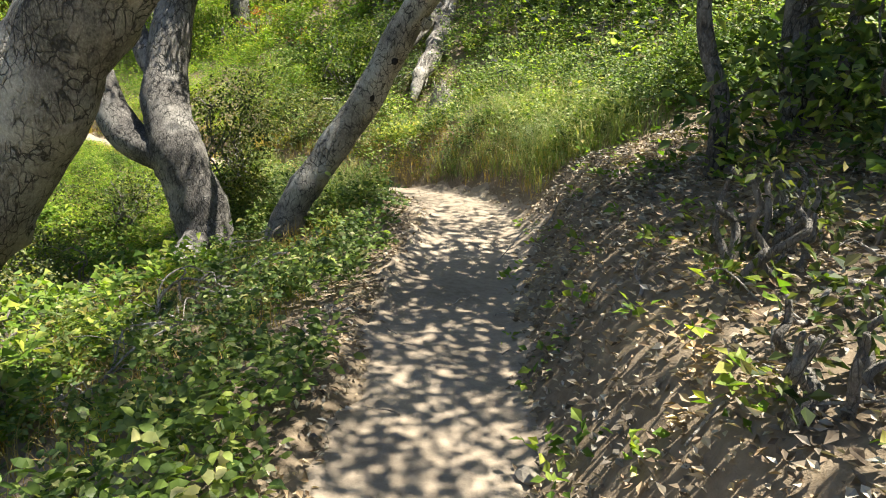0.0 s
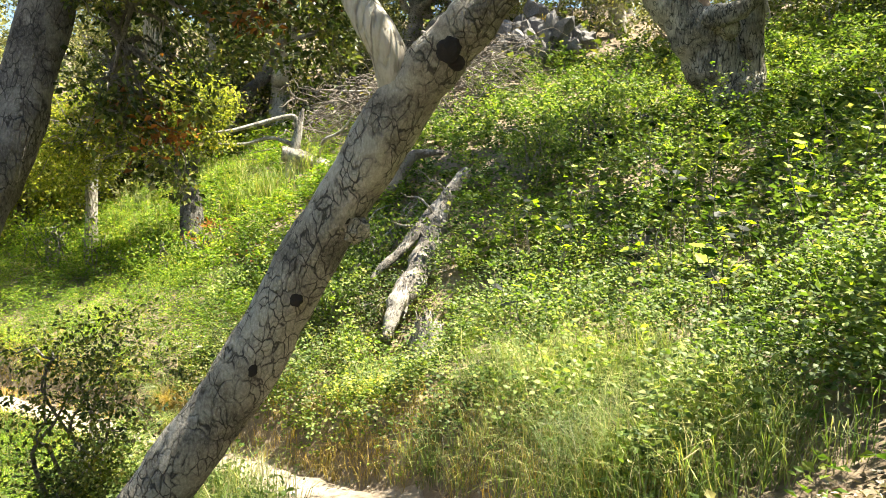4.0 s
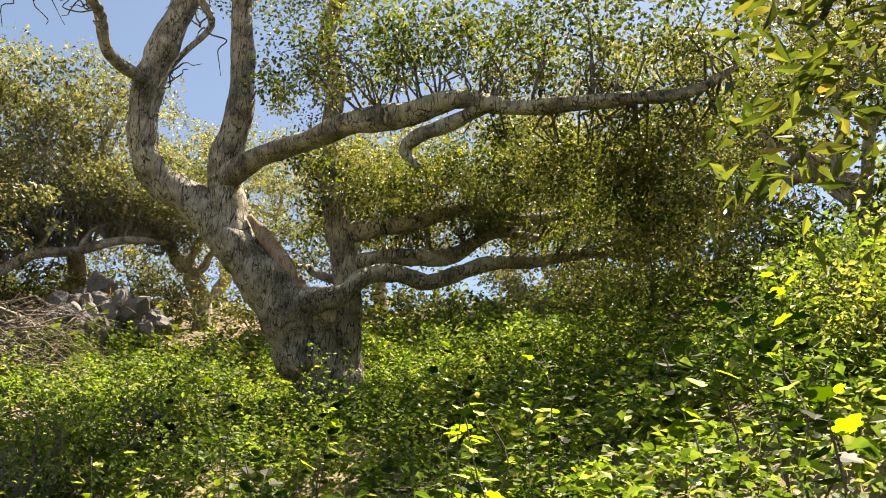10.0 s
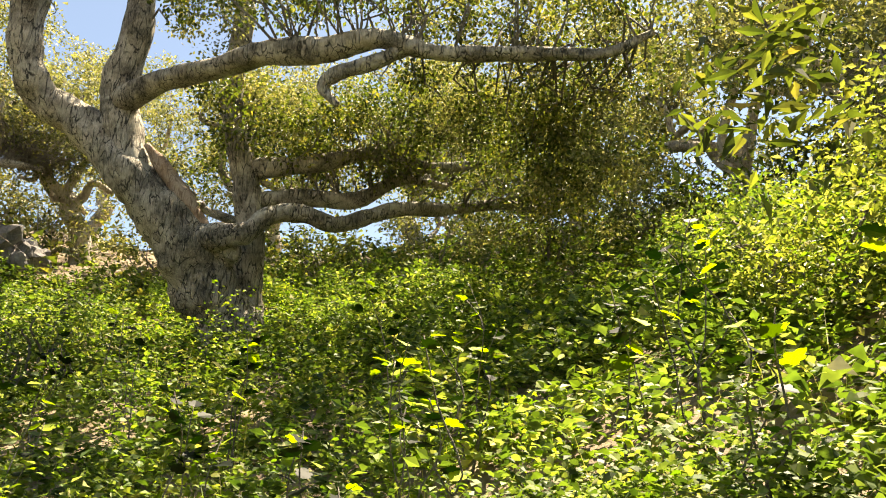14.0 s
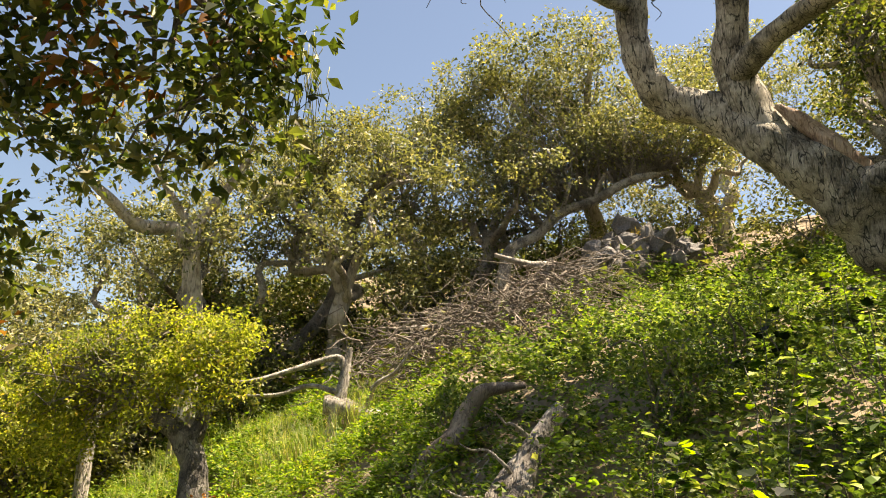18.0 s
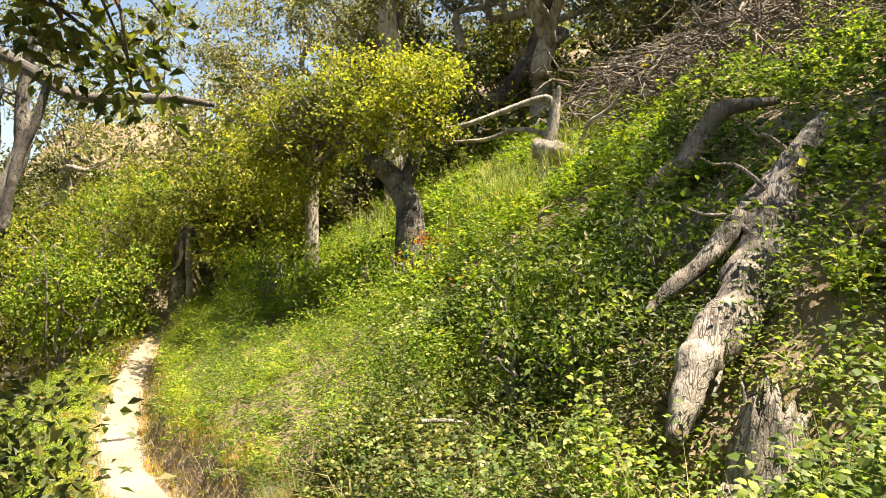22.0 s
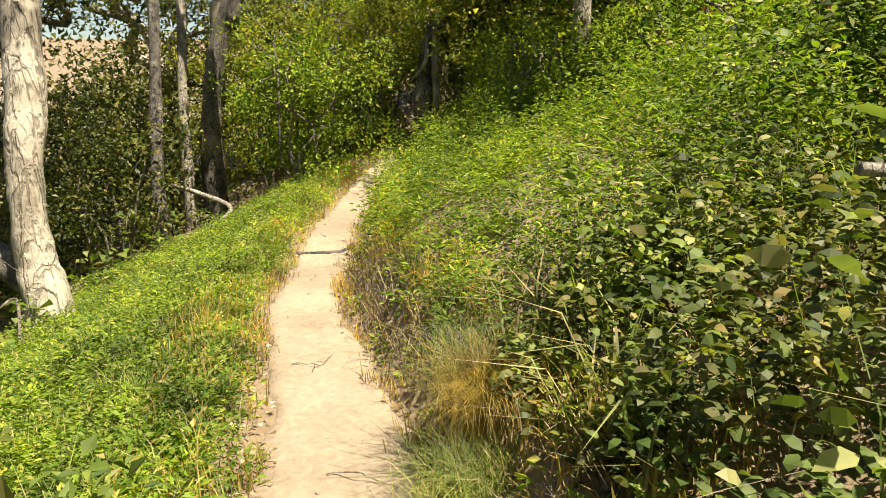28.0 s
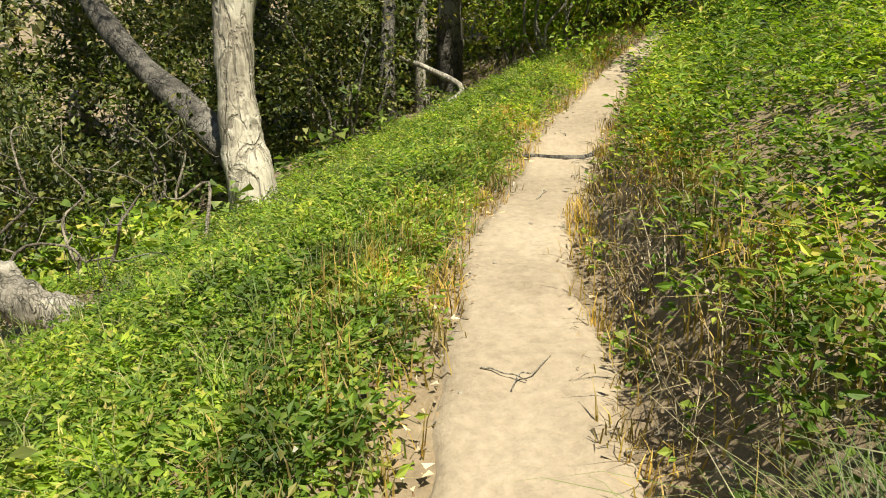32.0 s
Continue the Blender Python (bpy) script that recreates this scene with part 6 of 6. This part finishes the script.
herb_layer("undergrowth", "shaded green growth above the littered bank", 6000, (1.8, 9, -8, 7.5), lambda x, y, d, r: (d > 2.1 + 0.4 * waves(x, y, 0.7)), HERB, 0.45, 0.095, 17, 846, far=True)
herb_layer("undergrowth", "dim leafy growth among dead sticks", 2200, (-6.5, -1.4, 1.5, 7.5), lambda x, y, d, r: (d < -1.3) & (d > -3.2) & (waves(x, y, 0.7, 1.0) > -0.2), HERB, 0.22, 0.05, 18, 847)
for q, (x, y, rad, tall) in enumerate([(-4.5, 7.7, 0.45, 0.8), (-5.4, 8.6, 0.5, 0.7), (-3.5, 4.9, 0.4, 0.6), (-4.3, 6.0, 0.5, 0.7)]):
    shrub(x, y, rad, tall, OAK_LEAF, 0.055, 1500 + 9 * q, "shrub", "small dark-leaved shrub below the trail", 120, 24)
for q, (x, y, rad, tall) in enumerate([(-4.9, 15.5, 0.5, 0.6), (-5.7, 15.9, 0.6, 0.7), (-6.6, 16.3, 0.6, 0.9), (-7.3, 16.6, 0.6, 1.0), (-4.2, 15.4, 0.5, 0.5), (-8.0, 17.2, 0.7, 1.0)]):
    shrub(x, y, rad, tall, LUSH, 0.05, 1600 + 9 * q, "shrub", "bright green low shrub on the sunny bank", 110, 24)

for q, (x, y, mat) in enumerate([(-4.35, 15.75, RUST), (-3.9, 15.6, RUST), (-4.6, 15.2, YELLOW_LEAF), (-3.4, 15.3, YELLOW_LEAF), (-3.0, 14.6, RUST)]):
    shrub(x, y, 0.3, 0.45, mat, 0.05, 1700 + 9 * q, "poison_oak", "low poison oak with red and yellow leaves" if mat is RUST else "low poison oak with yellowing leaves", 130, 22)
# brambles in the dark oak leaf, so the colour carries the hollow's shade
herb_layer("undergrowth", "dark bramble leaves in the hollow of the bank, colour deepened for its shade", 800, (-3.4, -0.4, 11.1, 13), lambda x, y, d, r: dim(x, y) & (d > HALF(y) + 0.2) & (waves(x, y, 0.3, 4.0) > -0.4), OAK_LEAF, 0.40, 0.045, 20, 853, 0.55, oval=True)
# scrub and woods on the far slopes
rf = np.random.default_rng(88)
vs = []
for q in range(420):
    a, dist = rf.uniform(0, 6.283), rf.uniform(34, 150)
    x, y = -4 + dist * math.cos(a), 10 + dist * math.sin(a)
    s = rf.uniform(1.6, 3.6)
    c = clumps([(*on_ground(x, y, s * 0.8), s, s, s * 0.9)], 200 / s ** 3 / 4.19, rf)
    vs.append(leaf_arrays(c, rf.normal(size=c.shape), 0.55 * rf.uniform(0.6, 1.4, len(c)), 0.7, 0.2, rf, True))
tagged(new("far_woods", mesh_from("far_woods", *join(vs), LIT_FAR_LEAF, False)), "olive scrub oaks covering the distant slopes", "woods", kind="stuff")
herb_layer("bedstraw", "small yellow-green herbs edging the trail", 8000, (-12, 0, 8.6, 18), lambda x, y, d, r: (np.abs(d) > HALF(y) + 0.0 + 0.06 * r.random(len(x))) & (np.abs(d) < HALF(y) + 0.5) & (waves(x, y, 0.25, 5.0) > -0.45), LUSH, 0.12, 0.034, 14, 850)
p, d, r = scatter(60000, -12, 0.5, 8.5, 18, lambda x, y, d, r: (np.abs(d) > HALF(y) - 0.10) & (np.abs(d) < HALF(y) + 0.3) & (r.random(len(x)) < 0.5 - 0.2 * np.sign(d)), 851)
p[:, 2] += 0.03 + 0.03 * r.random(len(p))
tagged(new("leaf_litter", mesh_from("leaf_litter", *leaf_arrays(p, r.normal(size=(len(p), 3)) * np.array([1, 1, 0.25]), 0.028 * r.uniform(0.5, 1.4, len(p)), 0.5, 0.3, r, True), LITTER, False)), "pale dry leaf scraps along the trail edges", "leaf litter", kind="stuff")
# low shrubs on the shaded bank
for q, (x, y, rad, tall) in enumerate([(1.15, 2.45, 0.26, 0.42), (1.3, 2.75, 0.22, 0.38), (1.0, 1.6, 0.22, 0.3), (2.0, 3.1, 0.3, 0.5), (2.3, 2.4, 0.3, 0.5)]):
    shrub(x, y, rad, tall, OAK_LEAF, 0.045, 1400 + 9 * q, "shrub", "small dark leafy shrub on the littered bank", 200, 20)

# dead sticks lying below the trail's first bend and on the log slope
rd = np.random.default_rng(52)


def dead_stick(x, y, long, way, rise, rad, seed, name="dead_stick", label="bare grey dead stick lying on the ground", forks=2):
    r = np.random.default_rng(seed)
    p = np.array(on_ground(x, y, rad * 0.7))
    t = thing(name, p, label, "stick", "dead sticks")
    ex, ey = x + long * math.cos(way), y + long * math.sin(way)
    e = np.array(on_ground(ex, ey, rad + rise))
    rows = wander(p, e, rad, rad * 0.45, 0.1, 7, r)
    limb("stick", rows, DEAD_WOOD, t, 7, 0.08, 4, seed)
    for k in range(forks):
        a = rows[2 + k, :3]
        b = a + np.array([r.normal(), r.normal(), r.uniform(0.05, 0.5)]) * long * 0.22
        limb("fork", wander(a, b, rad * 0.5, rad * 0.2, 0.15, 5, r), DEAD_WOOD, t, 5, 0.08, 3, seed + k)


for q in range(34):
    dead_stick(rd.uniform(-3.3, -1.3), rd.uniform(2.6, 6.6), rd.uniform(0.35, 1.1), rd.uniform(-0.6, 2.6), rd.uniform(0.02, 0.3), rd.uniform(0.006, 0.016), 2000 + q)
for q in range(16):
    dead_stick(rd.uniform(-1.7, -0.6), rd.uniform(12.0, 14.2), rd.uniform(0.4, 1.1), rd.uniform(-0.8, 1.6), rd.uniform(0.05, 0.4), rd.uniform(0.007, 0.018), 2100 + q)
for q in range(7):
    dead_stick(rd.uniform(-2.9, -0.9), rd.uniform(11.4, 12.8), rd.uniform(0.2, 0.45), rd.uniform(-0.8, 2.2), rd.uniform(0.05, 0.25), rd.uniform(0.003, 0.006), 2300 + q, label="thin dry stick standing among brambles")
for q in range(14):
    dead_stick(rd.uniform(0.5, 2.0), rd.uniform(0.8, 5.5), rd.uniform(0.25, 0.8), rd.uniform(0, 6.2), rd.uniform(0.0, 0.06), rd.uniform(0.004, 0.010), 2200 + q, forks=1)
grass_layer("grass", "tall dry and green grass hiding the bend of the trail", 1500, (-3.4, -0.5, 7.3, 10.4), lambda x, y, d, r: (d < -HALF(y) - 0.05) & (d > -1.5), GRASS, 0.5, 842, 0.0025, 0.6)
herb_layer("undergrowth", "leafy green herbs and brambles below the bend", 2600, (-3.4, -0.5, 7.2, 10.4), lambda x, y, d, r: (d < -HALF(y) - 0.12) & (d > -1.8), HERB, 0.42, 0.045, 20, 843)
grass_layer("grass", "straw-coloured grass at the foot of the bank", 1300, (-1.4, 2, 6.3, 10), lambda x, y, d, r: (d > HALF(y) - 0.02) & (d < 1.0), STRAW, 0.3, 844, 0.002, 1.0)
herb_layer("undergrowth", "low herbs round the broken stump", 900, (-0.8, 0.2, 10, 12.4), lambda x, y, d, r: near_stump(x, y, r), LUSH, 0.16, 0.04, 14, 845)
grass_layer("grass", "dry straw-coloured grass among dead sticks", 700, (-3.6, -0.9, 2.0, 7.0), lambda x, y, d, r: (d < -0.75), STRAW, 0.24, 841, 0.002, 0.7)


# ---- stones and twigs on the trail ----
def pebble(x, y, s, seed, label="small grey stone half sunk in the trail"):
    bm = bmesh.new()
    bmesh.ops.create_icosphere(bm, subdivisions=2, radius=s)
    for v in bm.verts:
        v.co *= 1 + 0.3 * noise.noise(v.co * (1.6 / s) + Vector((seed * 1.7, seed, 0)))
        v.co.z *= 0.55
    me = bpy.data.meshes.new("trail_stone")
    bm.to_mesh(me)
    bm.free()
    me.materials.append(PEBBLE)
    ob = new("trail_stone", me)
    ob.location = on_ground(x, y, 0.04 + s * 0.15)
    ob.rotation_euler = (0, 0, seed * 0.7)
    tagged(ob, label, "stone", "stones on the trail")


pebble(0.36, 2.17, 0.045, 3)
for q in range(30):
    k = int(rd.integers(70, len(TRAIL) * 3 // 4))
    a = TRAIL[k]
    pebble(a[0] + rd.normal() * 0.16, a[1] + rd.normal() * 0.2, rd.uniform(0.005, 0.013), 10 + q)
for q in range(40):
    a = TRAIL[int(rd.integers(24, len(TRAIL) * 3 // 4))]
    x, y = a[0] + rd.normal() * 0.22, a[1] + rd.normal() * 0.3
    p0 = np.array(on_ground(x, y, 0.046))
    w = rd.uniform(0, 6.28)
    L = rd.uniform(0.06, 0.24)
    t = thing("twig", p0, "thin dry twig lying on the trail", "twig", "twigs on the trail")
    limb("stick", wander(p0, on_ground(x + L * math.cos(w), y + L * math.sin(w), 0.046), 0.003, 0.0018, 0.08, 5, rd), DEAD_WOOD, t, 5, 0.0, 3, q)

# ---- the cut bank beside the lower trail ----
late = lambda x, y: (x < -0.9) & (x > -7.6)
for name, label, n, lo, hi, mat, tall, seed, lean in (("grass", "matted dead brown grass hanging over the cut bank", 5200, 0.10, 0.34, DRY, 0.16, 861, 1.3), ("grass", "straw-coloured grass fringe on top of the cut bank", 2200, 0.26, 0.55, STRAW, 0.22, 862, 0.9), ("grass", "green grass blades among the bedstraw", 1800, -2.6, -0.30, GRASS, 0.18, 863, 0.7)):
    def keep(x, y, d, r, lo=lo, hi=hi):
        k = np.where(lo > 0, (d > HALF(y) + lo) & (d < HALF(y) + hi), (d > lo) & (d < -HALF(y) + hi * 0.3))
        return k & late(x, y) & (waves(x, y, 0.28, seed * 1.0) > -0.35)
    grass_layer(name, label, n, (-7.6, -0.9, 8.8, 14.5), keep, mat, tall, seed, 0.0022, lean, 7)
rc = np.random.default_rng(83)
for q in range(46):
    k = int(rc.integers(0, len(tp)))
    while not (-6.6 < tp[k, 0] < -1.6):
        k = int(rc.integers(0, len(tp)))
    side = tp[k, :2] + nn[k] * (wide[k] + rc.uniform(0.0, 0.14))
    sz = rc.uniform(0.012, 0.04)
    bm = bmesh.new()
    bmesh.ops.create_icosphere(bm, subdivisions=2, radius=sz)
    for v in bm.verts:
        v.co *= 1 + 0.45 * noise.noise(v.co * (1.9 / sz) + Vector((q * 2.3, q, 0)))
        v.co.z *= 0.7
    me = bpy.data.meshes.new("clod")
    bm.to_mesh(me)
    bm.free()
    me.materials.append(SOIL)
    ob = new("clod", me)
    ob.location = on_ground(side[0], side[1], sz * 0.35)
    tagged(ob, "dry brown clod crumbled from the trail bank", "clod", "clods on the bank")
grass_layer("grass", "brown dead stems tangled in the hollow of the bank", 700, (-3.4, -0.4, 11.0, 13), lambda x, y, d, r: dim(x, y) & (d > HALF(y) + 0.15), DRY, 0.25, 872, 0.002, 1.0, 4)
grass_layer("grass", "long green grass blades among the brambles", 420, (-3.4, -0.2, 10.6, 13), lambda x, y, d, r: (d > HALF(y) + 0.3) & (d < 1.9) & (waves(x, y, 0.5, 9.0) > 0.1), GRASS, 0.42, 873, 0.005, 0.8, 6)
herb_layer("undergrowth", "yellow-green leafy sprigs at the foot of the bank", 900, (-3.2, 0.2, 9.6, 12.4), lambda x, y, d, r: (d > HALF(y) + 0.2) & (d < 1.1) & (waves(x, y, 0.45, 6.0) > 0.0), YELLOW_LEAF, 0.30, 0.045, 16, 874, 0.5, oval=True)
herb_layer("bedstraw", "fine green carpet of bedstraw beside the trail", 15000, (-7.6, -2.2, 9.2, 13.6), lambda x, y, d, r: (d < -HALF(y) - 0.06 - 0.12 * r.random(len(x))) & (d > -2.3), LUSH, 0.085, 0.03, 14, 875, 0.45)
for q, (x, y, rad, tall) in enumerate([(-1.15, 12.45, 0.5, 0.7), (-1.75, 12.65, 0.45, 0.65), (-1.45, 12.95, 0.5, 1.0), (-2.1, 13.25, 0.5, 0.95), (-1.0, 13.5, 0.5, 0.9), (-0.9, 15.6, 0.5, 0.8), (1.2, 14.4, 0.6, 1.0), (2.2, 15.2, 0.6, 1.0)]):
    shrub(x, y, rad, tall, HERB, 0.055, 1800 + 9 * q, "bramble", "dense dark green bramble mound on the slope", 120, 26)
grass_layer("grass", "tall bleached dry grass behind the curved oak", 1600, (-7.2, -2.8, 16.6, 19.6), lambda x, y, d, r: (d > 2.8) & (waves(x, y, 0.6, 3.0) > 0.0), GRASS, 0.6, 876, 0.005, 0.6, 5)
